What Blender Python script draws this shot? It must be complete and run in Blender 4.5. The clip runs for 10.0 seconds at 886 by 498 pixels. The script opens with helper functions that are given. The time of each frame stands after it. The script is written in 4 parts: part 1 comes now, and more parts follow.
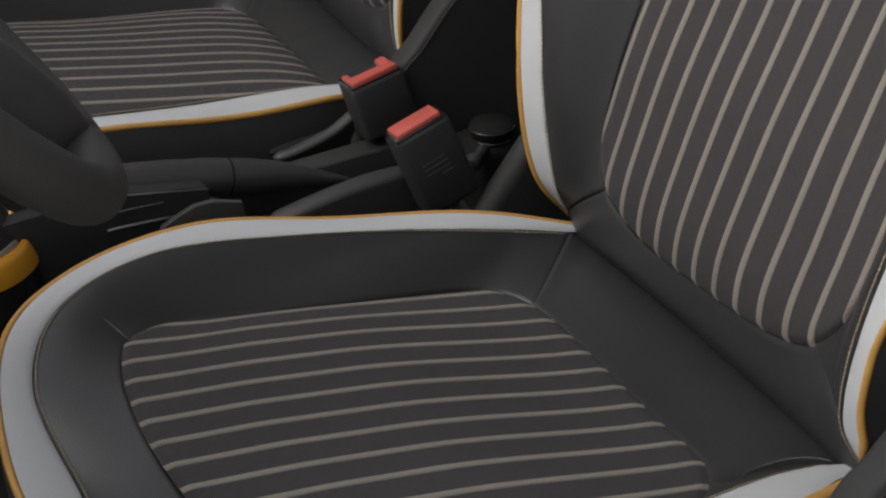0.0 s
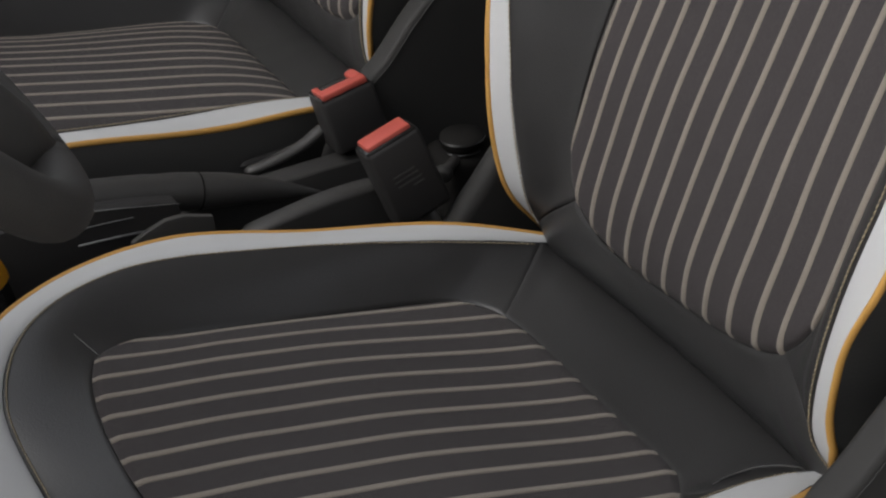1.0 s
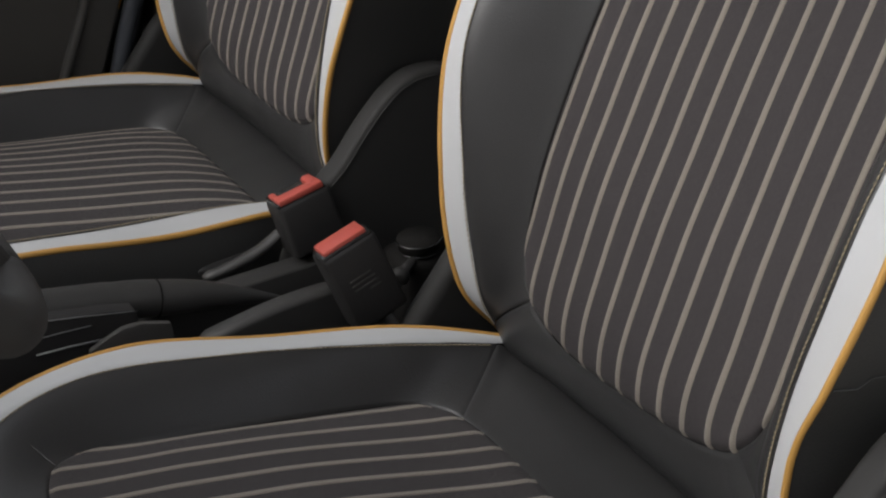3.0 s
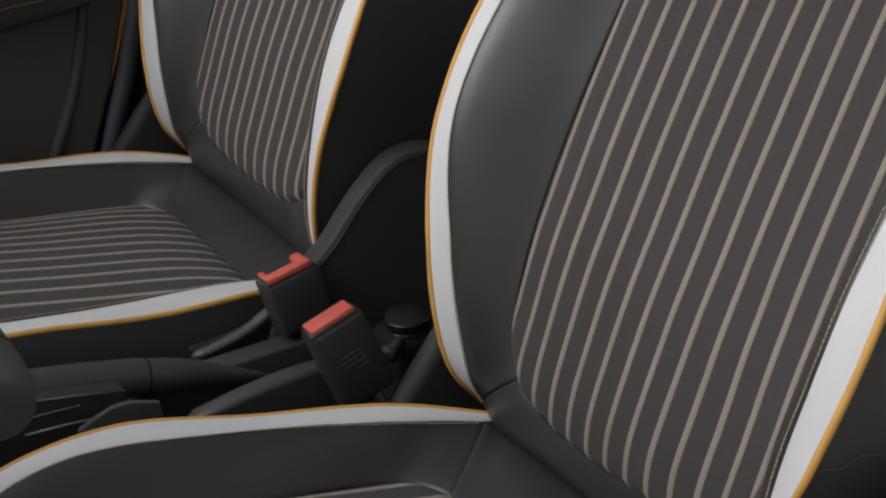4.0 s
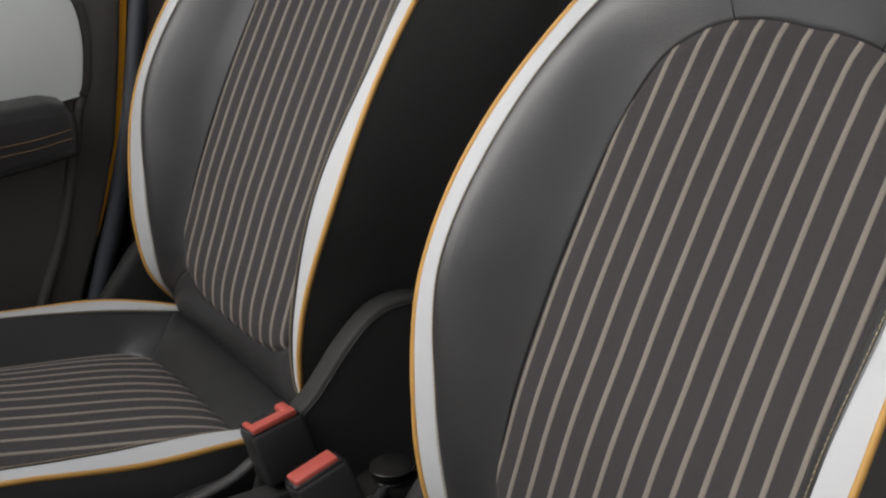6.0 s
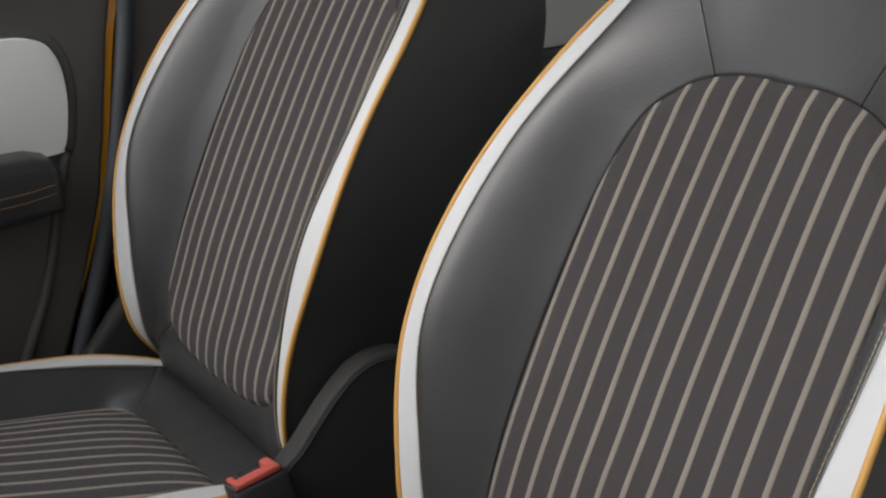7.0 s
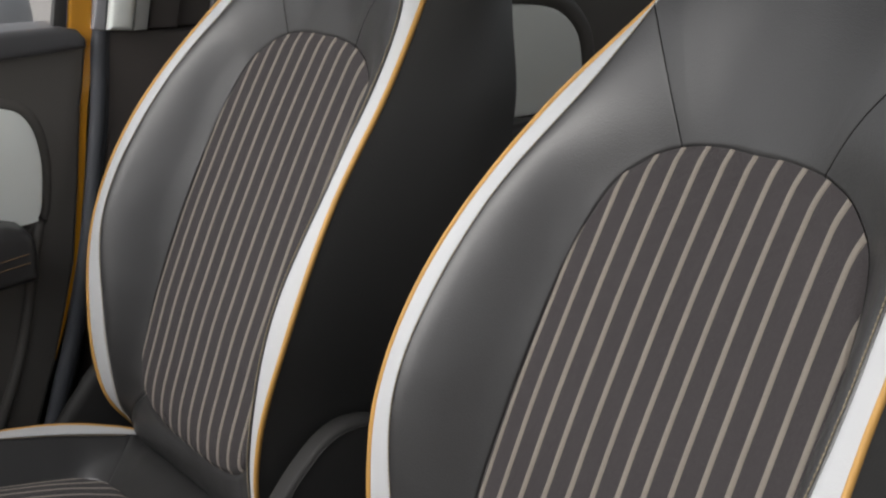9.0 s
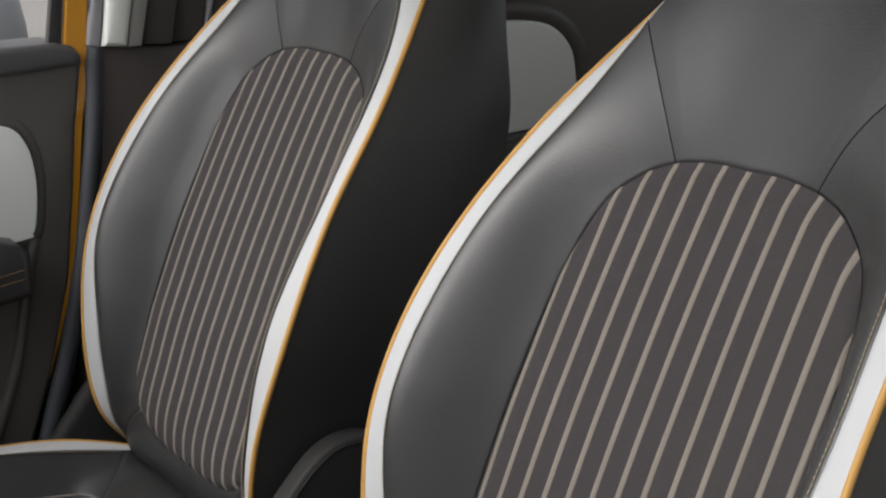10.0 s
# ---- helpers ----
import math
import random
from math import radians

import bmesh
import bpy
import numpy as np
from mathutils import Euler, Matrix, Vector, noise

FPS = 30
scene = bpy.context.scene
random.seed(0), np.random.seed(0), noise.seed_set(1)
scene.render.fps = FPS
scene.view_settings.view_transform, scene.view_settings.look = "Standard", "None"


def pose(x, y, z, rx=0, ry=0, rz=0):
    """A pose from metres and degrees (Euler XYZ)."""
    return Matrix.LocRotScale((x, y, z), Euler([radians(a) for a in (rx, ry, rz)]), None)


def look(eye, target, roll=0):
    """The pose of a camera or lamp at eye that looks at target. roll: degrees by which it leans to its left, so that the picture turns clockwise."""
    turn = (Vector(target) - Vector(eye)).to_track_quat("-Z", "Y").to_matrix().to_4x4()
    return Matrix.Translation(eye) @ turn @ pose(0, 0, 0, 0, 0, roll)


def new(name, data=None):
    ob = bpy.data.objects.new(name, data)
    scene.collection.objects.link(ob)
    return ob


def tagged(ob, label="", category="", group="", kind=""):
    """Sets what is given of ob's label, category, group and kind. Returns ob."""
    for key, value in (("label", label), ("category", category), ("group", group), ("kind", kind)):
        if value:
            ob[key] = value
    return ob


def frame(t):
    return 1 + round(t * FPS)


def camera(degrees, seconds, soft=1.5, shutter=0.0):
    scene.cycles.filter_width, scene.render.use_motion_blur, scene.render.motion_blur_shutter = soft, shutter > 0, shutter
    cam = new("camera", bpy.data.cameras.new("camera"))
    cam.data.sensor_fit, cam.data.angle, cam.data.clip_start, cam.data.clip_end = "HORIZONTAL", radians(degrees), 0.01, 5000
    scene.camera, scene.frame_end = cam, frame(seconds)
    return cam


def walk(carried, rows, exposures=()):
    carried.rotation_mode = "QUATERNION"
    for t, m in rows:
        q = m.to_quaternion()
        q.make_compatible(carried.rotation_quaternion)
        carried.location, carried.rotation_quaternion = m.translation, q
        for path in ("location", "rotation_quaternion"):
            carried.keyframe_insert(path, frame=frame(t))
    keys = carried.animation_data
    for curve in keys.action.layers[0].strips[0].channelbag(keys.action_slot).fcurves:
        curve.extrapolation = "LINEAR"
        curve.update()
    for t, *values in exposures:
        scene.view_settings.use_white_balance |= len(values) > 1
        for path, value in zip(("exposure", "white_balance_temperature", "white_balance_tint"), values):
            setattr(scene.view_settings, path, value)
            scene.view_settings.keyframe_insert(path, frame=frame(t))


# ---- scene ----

# ================= camera =================
cam = camera(29.309, 10.0, soft=2.3)
ROWS = [
    (0.0, -0.6188, -0.8886, 1.1183, 58.034, 3.198, -26.475),
    (0.5, -0.6156, -0.8897, 1.1187, 58.072, 3.287, -26.977),
    (1.0, -0.6126, -0.8918, 1.1210, 58.270, 3.377, -27.417),
    (1.5, -0.6092, -0.8942, 1.1225, 58.769, 3.510, -27.768),
    (2.0, -0.6075, -0.8972, 1.1252, 59.618, 3.544, -28.193),
    (3.5, -0.6042, -0.9056, 1.1398, 62.331, 3.749, -29.008),
    (4.0, -0.6045, -0.9088, 1.1435, 63.693, 3.727, -29.173),
    (4.5, -0.6037, -0.9120, 1.1469, 65.064, 3.735, -29.240),
    (5.0, -0.6030, -0.9136, 1.1500, 66.354, 3.690, -29.276),
    (5.5, -0.6039, -0.9143, 1.1510, 67.495, 3.585, -29.350),
    (7.0, -0.6045, -0.9193, 1.1558, 70.245, 3.505, -30.046),
    (7.5, -0.6055, -0.9236, 1.1583, 70.955, 3.485, -30.366),
    (8.0, -0.6066, -0.9267, 1.1596, 71.538, 3.428, -30.617),
    (8.5, -0.6064, -0.9285, 1.1610, 71.962, 3.427, -30.776),
    (9.0, -0.6062, -0.9303, 1.1621, 72.404, 3.407, -30.881),
    (9.5, -0.6064, -0.9317, 1.1643, 72.648, 3.449, -30.991),
    (10.0, -0.6067, -0.9322, 1.1645, 72.869, 3.423, -31.068),
]
EXPOSURES = [(0.0, 0.67), (3.5, 0.63), (7.0, 0.74), (10.0, 0.80)]
walk(cam, [(t, pose(*p)) for t, *p in ROWS], EXPOSURES)

# ================= world and light =================
SUN_ELEV, SUN_TURN = 44.0, 274.0
world = bpy.data.worlds.new("sky")
scene.world = world
world.use_nodes = True
wn = world.node_tree
sky = wn.nodes.new("ShaderNodeTexSky")
sky.sky_type = "NISHITA"
sky.sun_disc = False
sky.sun_elevation, sky.sun_rotation = radians(SUN_ELEV), radians(SUN_TURN)
sky.air_density, sky.dust_density, sky.ozone_density = 1.0, 4.0, 1.0
haze = wn.nodes.new("ShaderNodeHueSaturation")
haze.inputs["Saturation"].default_value = 0.22
wn.links.new(sky.outputs[0], haze.inputs["Color"])
wn.links.new(haze.outputs[0], wn.nodes["Background"].inputs["Color"])
wn.nodes["Background"].inputs["Strength"].default_value = 0.15
sun = new("sun", bpy.data.lights.new("sun", "SUN"))
sun.data.energy, sun.data.angle, sun.data.color = 0.56, radians(70), (1.0, 0.985, 0.96)
sun.matrix_world = look((0, 0, 0), (-math.sin(radians(SUN_TURN)) * math.cos(radians(SUN_ELEV)),
                                    -math.cos(radians(SUN_TURN)) * math.cos(radians(SUN_ELEV)), -math.sin(radians(SUN_ELEV))))


# ================= materials =================
def material(name, color, rough=0.5, metal=0.0, spec=0.5, vary=0.12, vary_scale=6.0, grain=0.0, grain_scale=600.0,
             grain_kind="VORONOI", wave=0.0, sheen=0.0, coat=0.0, fine=0.0, fine_scale=400.0):
    """A surface with large soft variation, fine variation and a relief of its own grain. Scales are per metre."""
    m = bpy.data.materials.new(name)
    m.use_nodes = True
    n, l = m.node_tree.nodes, m.node_tree.links
    b = n["Principled BSDF"]
    b.inputs["Roughness"].default_value = rough
    b.inputs["Metallic"].default_value = metal
    b.inputs["Specular IOR Level"].default_value = spec
    b.inputs["Sheen Weight"].default_value = sheen
    b.inputs["Sheen Roughness"].default_value = 0.5
    b.inputs["Coat Weight"].default_value = coat
    tc = n.new("ShaderNodeTexCoord")
    big = n.new("ShaderNodeTexNoise")
    big.inputs["Scale"].default_value = vary_scale
    big.inputs["Detail"].default_value = 4
    l.new(tc.outputs["Object"], big.inputs["Vector"])
    mix = n.new("ShaderNodeMix")
    mix.data_type = "RGBA"
    mix.inputs[6].default_value = (*[c * (1 - vary) for c in color], 1)
    mix.inputs[7].default_value = (*[min(1, c * (1 + vary)) for c in color], 1)
    l.new(big.outputs["Fac"], mix.inputs[0])
    out = mix.outputs[2]
    if fine > 0:
        fn = n.new("ShaderNodeTexNoise")
        fn.inputs["Scale"].default_value = fine_scale
        fn.inputs["Detail"].default_value = 2
        l.new(tc.outputs["Object"], fn.inputs["Vector"])
        ramp = n.new("ShaderNodeMapRange")
        ramp.inputs["To Min"].default_value, ramp.inputs["To Max"].default_value = 1 - fine, 1 + fine
        l.new(fn.outputs["Fac"], ramp.inputs["Value"])
        mul = n.new("ShaderNodeVectorMath")
        mul.operation = "SCALE"
        l.new(out, mul.inputs[0])
        l.new(ramp.outputs[0], mul.inputs["Scale"])
        out = mul.outputs[0]
    l.new(out, b.inputs["Base Color"])
    rr = n.new("ShaderNodeMapRange")
    rr.inputs["To Min"].default_value, rr.inputs["To Max"].default_value = max(0, rough - 0.06), min(1, rough + 0.06)
    l.new(big.outputs["Fac"], rr.inputs["Value"])
    l.new(rr.outputs[0], b.inputs["Roughness"])
    if grain > 0:
        if grain_kind == "VORONOI":
            g = n.new("ShaderNodeTexVoronoi")
            g.feature = "SMOOTH_F1"
            g.inputs["Scale"].default_value = grain_scale
            h = g.outputs["Distance"]
        elif grain_kind == "WEAVE":
            g = n.new("ShaderNodeTexWave")
            g.bands_direction = "DIAGONAL"
            g.inputs["Scale"].default_value = grain_scale
            g.inputs["Distortion"].default_value = 2.0
            h = g.outputs["Fac"]
        else:
            g = n.new("ShaderNodeTexNoise")
            g.inputs["Scale"].default_value = grain_scale
            g.inputs["Detail"].default_value = 3
            h = g.outputs["Fac"]
        l.new(tc.outputs["Object"], g.inputs["Vector"])
        bump = n.new("ShaderNodeBump")
        bump.inputs["Strength"].default_value = grain
        bump.inputs["Distance"].default_value = 0.0006
        l.new(h, bump.inputs["Height"])
        l.new(bump.outputs["Normal"], b.inputs["Normal"])
    return m


LEATHER = material("black_leather", (0.0302, 0.0297, 0.0300), 0.34, spec=0.5, grain=0.28, grain_scale=900)
FABRIC = material("charcoal_fabric", (0.051, 0.0460, 0.0472), 0.95, spec=0.08, sheen=0.04, grain=0.5, grain_scale=900, grain_kind="WEAVE",
                  fine=0.40, fine_scale=1000)
STRIPE = material("taupe_stripe", (0.226, 0.199, 0.168), 0.85, spec=0.15, sheen=0.13, grain=0.5, grain_scale=1200, grain_kind="WEAVE",
                  fine=0.2, fine_scale=1500)
WHITE = material("white_leather", (0.43, 0.437, 0.445), 0.68, spec=0.25, vary=0.03, grain=0.2, grain_scale=800)
ORANGE = material("orange_piping", (0.43, 0.232, 0.055), 0.6, grain=0.25, grain_scale=1500, grain_kind="NOISE")
THREAD = material("tan_thread", (0.26, 0.215, 0.14), 0.7)
BROWN_THREAD = material("brown_thread", (0.17, 0.105, 0.05), 0.7)
SIDE = material("black_vinyl", (0.033, 0.033, 0.032), 0.5, grain=0.3, grain_scale=600)
PLASTIC = material("black_plastic", (0.034, 0.033, 0.032), 0.48, grain=0.25, grain_scale=1100, grain_kind="NOISE")
GLOSS = material("gloss_black_plastic", (0.018, 0.018, 0.018), 0.16, vary=0.05)
RED = material("red_plastic", (0.40, 0.070, 0.052), 0.5, vary=0.06, grain=0.1, grain_scale=500, grain_kind="NOISE")
PALE = material("pale_grey_plastic", (0.80, 0.83, 0.795), 0.4, vary=0.04, grain=0.1, grain_scale=900, grain_kind="NOISE")
PAINT = material("mango_paint", (0.66, 0.30, 0.022), 0.25, vary=0.03, coat=0.6)
DOOR = material("dark_door_plastic", (0.087, 0.081, 0.075), 0.5, grain=0.25, grain_scale=900, grain_kind="NOISE")
BROWN = material("dark_brown_trim", (0.084, 0.073, 0.068), 0.6, grain=0.2, grain_scale=900, grain_kind="NOISE")
RUBBER = material("rubber_seal", (0.085, 0.090, 0.102), 0.5, vary=0.08)
CARPET = material("black_carpet", (0.07, 0.066, 0.062), 0.95, spec=0.1, grain=0.8, grain_scale=500, grain_kind="NOISE")
BOUNCE = material("pale_plaster", (0.55, 0.53, 0.50), 0.9, vary=0.06, vary_scale=0.7, fine=0.05, fine_scale=30, grain=0.2, grain_scale=60, grain_kind="NOISE")
LINER = material("grey_headliner", (0.32, 0.32, 0.31), 0.9, spec=0.1, grain=0.3, grain_scale=400, grain_kind="NOISE")
SATIN = material("satin_grey_trim", (0.22, 0.22, 0.22), 0.35, vary=0.05)
GRIP = material("worn_black_grip", (0.046, 0.044, 0.042), 0.62, grain=0.3, grain_scale=900)
PALE_STRIP = material("light_grey_frame", (0.34, 0.34, 0.36), 0.4, vary=0.05)
COVER = material("dull_black_cover", (0.030, 0.0295, 0.029), 0.6, spec=0.14, grain=0.2, grain_scale=1100, grain_kind="NOISE")
MATT = material("matt_black_plastic", (0.012, 0.0115, 0.011), 0.9, spec=0.08, grain=0.3, grain_scale=900, grain_kind="NOISE")
BLACKER = material("deep_black_plastic", (0.022, 0.021, 0.021), 0.55, spec=0.3, grain=0.2, grain_scale=1100, grain_kind="NOISE")
MARK = material("moulded_grey_mark", (0.036, 0.034, 0.033), 0.6)
PAVING = material("pale_concrete", (0.22, 0.205, 0.19), 0.85, vary=0.15, vary_scale=0.8, fine=0.15, fine_scale=60, grain=0.3,
                  grain_scale=80, grain_kind="NOISE")
# Darker copy of the pale plastic, with shade put into the colour.
PALE_SHADED = material("mid_grey_trim", (0.30, 0.30, 0.285), 0.5, vary=0.05, grain=0.1, grain_scale=900, grain_kind="NOISE")
SILL = material("soft_grey_sill", (0.085, 0.085, 0.090), 0.5, grain=0.2, grain_scale=900, grain_kind="NOISE")
GREY = material("grey_paint", (0.16, 0.165, 0.17), 0.45)


# ================= mesh tools =================
def make(name, verts, faces, mat, parent=None, label="", smooth=True):
    me = bpy.data.meshes.new(name)
    me.from_pydata([tuple(float(c) for c in v) for v in verts], [], faces)
    me.materials.append(mat)
    if smooth:
        me.shade_smooth()
    me.update()
    ob = new(name, me)
    if parent:
        ob.parent = parent
    if label:
        ob["label"] = label
    return ob


def part(name, bm, mat, parent=None, label="", smooth=False):
    me = bpy.data.meshes.new(name)
    bmesh.ops.recalc_face_normals(bm, faces=bm.faces[:])
    bm.to_mesh(me)
    bm.free()
    me.materials.append(mat)
    if smooth:
        me.shade_smooth()
        me.set_sharp_from_angle(angle=radians(40))
    ob = new(name, me)
    if parent:
        ob.parent = parent
    if label:
        ob["label"] = label
    return ob


def thing(name, label, category, at=(0, 0, 0), group=""):
    ob = new(name)
    ob.empty_display_size = 0.05
    ob.location = at
    return tagged(ob, label, category, group)


def spline(points, n=24, mirror_start=False, mirror_end=False):
    """A smooth curve through a few points, as a function of 0..1 of its length."""
    c = np.array(points, float)
    flip = np.array([1, -1, 1])
    first = c[1] * flip if mirror_start else 2 * c[0] - c[1]
    last = c[-2] * flip if mirror_end else 2 * c[-1] - c[-2]
    c = np.vstack([first, c, last])
    out = []
    for i in range(1, len(c) - 2):
        u = np.linspace(0, 1, n, endpoint=False)[:, None]
        a, b, d, e = c[i - 1:i + 3]
        out.append(0.5 * (2 * b + (d - a) * u + (2 * a - 5 * b + 4 * d - e) * u ** 2 + (3 * b - a - 3 * d + e) * u ** 3))
    p = np.vstack(out + [c[-2:-1]])
    s = np.concatenate([[0], np.cumsum(np.linalg.norm(np.diff(p, axis=0), axis=1))])
    s /= s[-1]

    def at(t):
        t = np.atleast_1d(t)
        return np.stack([np.interp(t, s, p[:, k]) for k in range(3)], axis=1)
    return at


def where(curve, target, axes):
    """The place on a curve, as 0..1 of its length, that lies nearest to the target in those axes."""
    t = np.linspace(0, 1, 801)
    return float(t[np.argmin(sum((curve(t)[:, a] - v) ** 2 for a, v in zip(axes, target)))])


MIRROR = np.array([1, -1, 1])


def ease(n):
    t = np.linspace(0, 1, n)
    return 0.35 * t + 0.65 * (0.5 - 0.5 * np.cos(np.pi * t))


def quads(m, n, flip=False):
    f = []
    for i in range(m - 1):
        for j in range(n - 1):
            q = (i * n + j, i * n + j + 1, (i + 1) * n + j + 1, (i + 1) * n + j)
            f.append(q[::-1] if flip else q)
    return f


def normals(p):
    du, dv = np.gradient(p, axis=0), np.gradient(p, axis=1)
    n = np.cross(du, dv)
    return n / (np.linalg.norm(n, axis=2, keepdims=True) + 1e-9)


def padded(a, b, nv, push, bulge, tucks, depth=0.004, width=0.006, lean=0.0, wrinkle=0.0):
    """A stuffed cover between two matched edges a and b, swelling along push, its edges drawn into the seams.
    tucks: which of the edges a, b, start and end are sewn down. lean: moves the swell's crest towards b."""
    s = ease(nv)[None, :, None]
    sw = s ** (1 + lean)
    swell = np.broadcast_to(np.asarray(bulge, float), (a.shape[0],))[:, None, None]
    p = a[:, None] + (b - a)[:, None] * s + np.asarray(push)[..., None, :] * swell * 4 * sw * (1 - sw)
    n = normals(p)
    if np.mean(n @ np.mean(np.atleast_2d(push), axis=0)) < 0:
        n = -n
    dv = np.concatenate([np.zeros((p.shape[0], 1)), np.cumsum(np.linalg.norm(np.diff(p, axis=1), axis=2), axis=1)], axis=1)
    du = np.concatenate([np.zeros((1, p.shape[1])), np.cumsum(np.linalg.norm(np.diff(p, axis=0), axis=2), axis=0)], axis=0)
    d = np.zeros(p.shape[:2])
    for on, dist in zip(tucks, (dv, dv[:, -1:] - dv, du, du[-1:] - du)):
        if on:
            d -= depth * float(on) * np.exp(-(dist / width) ** 2)
    if wrinkle:
        for i in range(p.shape[0]):
            for j in range(p.shape[1]):
                d[i, j] += wrinkle * noise.noise(Vector(p[i, j]) * 28.0)
    return p + n * d[..., None]


def tame(n):
    """Nothing at both ends of a row of n and one along its middle, as a column."""
    t = np.abs(np.linspace(-1, 1, n))
    return np.clip((1 - t) * 6, 0, 1)[:, None, None]


def beside(p, d, lift):
    """A line on a cover's surface, d metres from its last edge, raised by lift along push's side."""
    n = normals(p)
    out = []
    for i in range(p.shape[0]):
        back = np.concatenate([[0], np.cumsum(np.linalg.norm(np.diff(p[i][::-1], axis=0), axis=1))])
        q = np.array([np.interp(d, back, p[i][::-1][:, k]) for k in range(3)])
        m = n[i, -3]
        out.append(q + (m if m @ np.array(lift[:3]) > 0 else -m) * lift[3])
    return np.array(out)


def sheet(name, p, mat, parent, label="", toward=None):
    flip = toward is not None and float(np.mean(normals(p) @ np.array(toward, float))) < 0
    return make(name, p.reshape(-1, 3), quads(p.shape[0], p.shape[1], flip), mat, parent, label)


def tube(name, path, radius, mat, parent=None, label="", sides=10, squash=1.0):
    """A round cord along a path with closed ends."""
    p = np.array(path, float)
    t = np.gradient(p, axis=0)
    t /= np.linalg.norm(t, axis=1, keepdims=True) + 1e-9
    up = np.array([0.13, 0.21, 0.97])
    a = np.cross(t, up)
    a /= np.linalg.norm(a, axis=1, keepdims=True) + 1e-9
    b = np.cross(t, a)
    r = np.broadcast_to(np.asarray(radius, float), (len(p),))
    v, f = [], []
    for i in range(len(p)):
        for k in range(sides):
            w = 2 * math.pi * k / sides
            v.append(p[i] + r[i] * (math.cos(w) * a[i] + squash * math.sin(w) * b[i]))
    for i in range(len(p) - 1):
        for k in range(sides):
            k2 = (k + 1) % sides
            f.append((i * sides + k, i * sides + k2, (i + 1) * sides + k2, (i + 1) * sides + k))
    f.append(tuple(range(sides))[::-1])
    f.append(tuple((len(p) - 1) * sides + k for k in range(sides)))
    return make(name, v, f, mat, parent, label)


def stitches(name, path, side, lift, mat, parent, step=0.0046, length=0.0039, r=0.0007):
    """A row of short stitches along a seam, in one mesh."""
    p = np.array(path, float)
    s = np.concatenate([[0], np.cumsum(np.linalg.norm(np.diff(p, axis=0), axis=1))])
    v, f = [], []
    for c in np.arange(step, s[-1] - step, step):
        a = np.array([np.interp(c - length / 2, s, p[:, k]) for k in range(3)])
        b = np.array([np.interp(c + length / 2, s, p[:, k]) for k in range(3)])
        t = (b - a) / np.linalg.norm(b - a)
        x = np.cross(t, lift)
        x /= np.linalg.norm(x)
        z = np.cross(x, t)
        base = len(v)
        for e, w in ((a, 0.6), ((a + b) / 2 + z * r * 0.6, 1.0), (b, 0.6)):
            for k in range(5):
                q = 2 * math.pi * k / 5
                v.append(e + r * w * (math.cos(q) * x + math.sin(q) * z))
        for i in range(2):
            for k in range(5):
                f.append((base + i * 5 + k, base + i * 5 + (k + 1) % 5, base + (i + 1) * 5 + (k + 1) % 5, base + (i + 1) * 5 + k))
        f.append(tuple(base + k for k in range(5))[::-1])
        f.append(tuple(base + 10 + k for k in range(5)))
    ob = make(name, v, f, mat, parent)
    return tagged(ob, kind="stuff")


def block(bm, size, m=None, bevel=0.0, segments=3):
    """A box with rounded edges, added to bm at the pose m."""
    r = bmesh.ops.create_cube(bm, size=1.0, matrix=(m or Matrix()) @ Matrix.Diagonal((*size, 1)))
    if bevel:
        es = list({e for v in r["verts"] for e in v.link_edges})
        bmesh.ops.bevel(bm, geom=es, offset=bevel, segments=segments, profile=0.5, affect="EDGES", clamp_overlap=True)
    return bm


def prism(outline, y0, y1, bevel=0.0, segments=3):
    """An outline in x and z, drawn out from y0 to y1, with rounded rims."""
    bm = bmesh.new()
    face = bm.faces.new([bm.verts.new((x, y0, z)) for x, z in outline])
    r = bmesh.ops.extrude_face_region(bm, geom=[face])
    moved = [g for g in r["geom"] if isinstance(g, bmesh.types.BMVert)]
    bmesh.ops.translate(bm, verts=moved, vec=(0, y1 - y0, 0))
    bmesh.ops.recalc_face_normals(bm, faces=bm.faces[:])
    if bevel:
        rims = [e for e in bm.edges if abs(e.verts[0].co.y - e.verts[1].co.y) < 1e-6]
        bmesh.ops.bevel(bm, geom=rims, offset=bevel, segments=segments, profile=0.5, affect="EDGES", clamp_overlap=True)
    return bm


def rounded(points, n=10):
    """A closed outline smoothed through its points."""
    c = np.array(points, float)
    k = len(c)
    out = []
    for i in range(k):
        a, b, d, e = c[i - 1], c[i], c[(i + 1) % k], c[(i + 2) % k]
        for u in np.linspace(0, 1, n, endpoint=False):
            out.append(tuple(0.5 * (2 * b + (d - a) * u + (2 * a - 5 * b + 4 * d - e) * u ** 2 + (3 * b - a - 3 * d + e) * u ** 3)))
    return out


# ================= the setting =================
def plane_box(name, lo, hi, mat, label, category, bevel=0.0):
    bm = bmesh.new()
    size = [h - l for l, h in zip(lo, hi)]
    block(bm, size, Matrix.Translation([(l + h) / 2 for l, h in zip(lo, hi)]), bevel)
    return tagged(part(name, bm, mat), label, category, kind="structure")


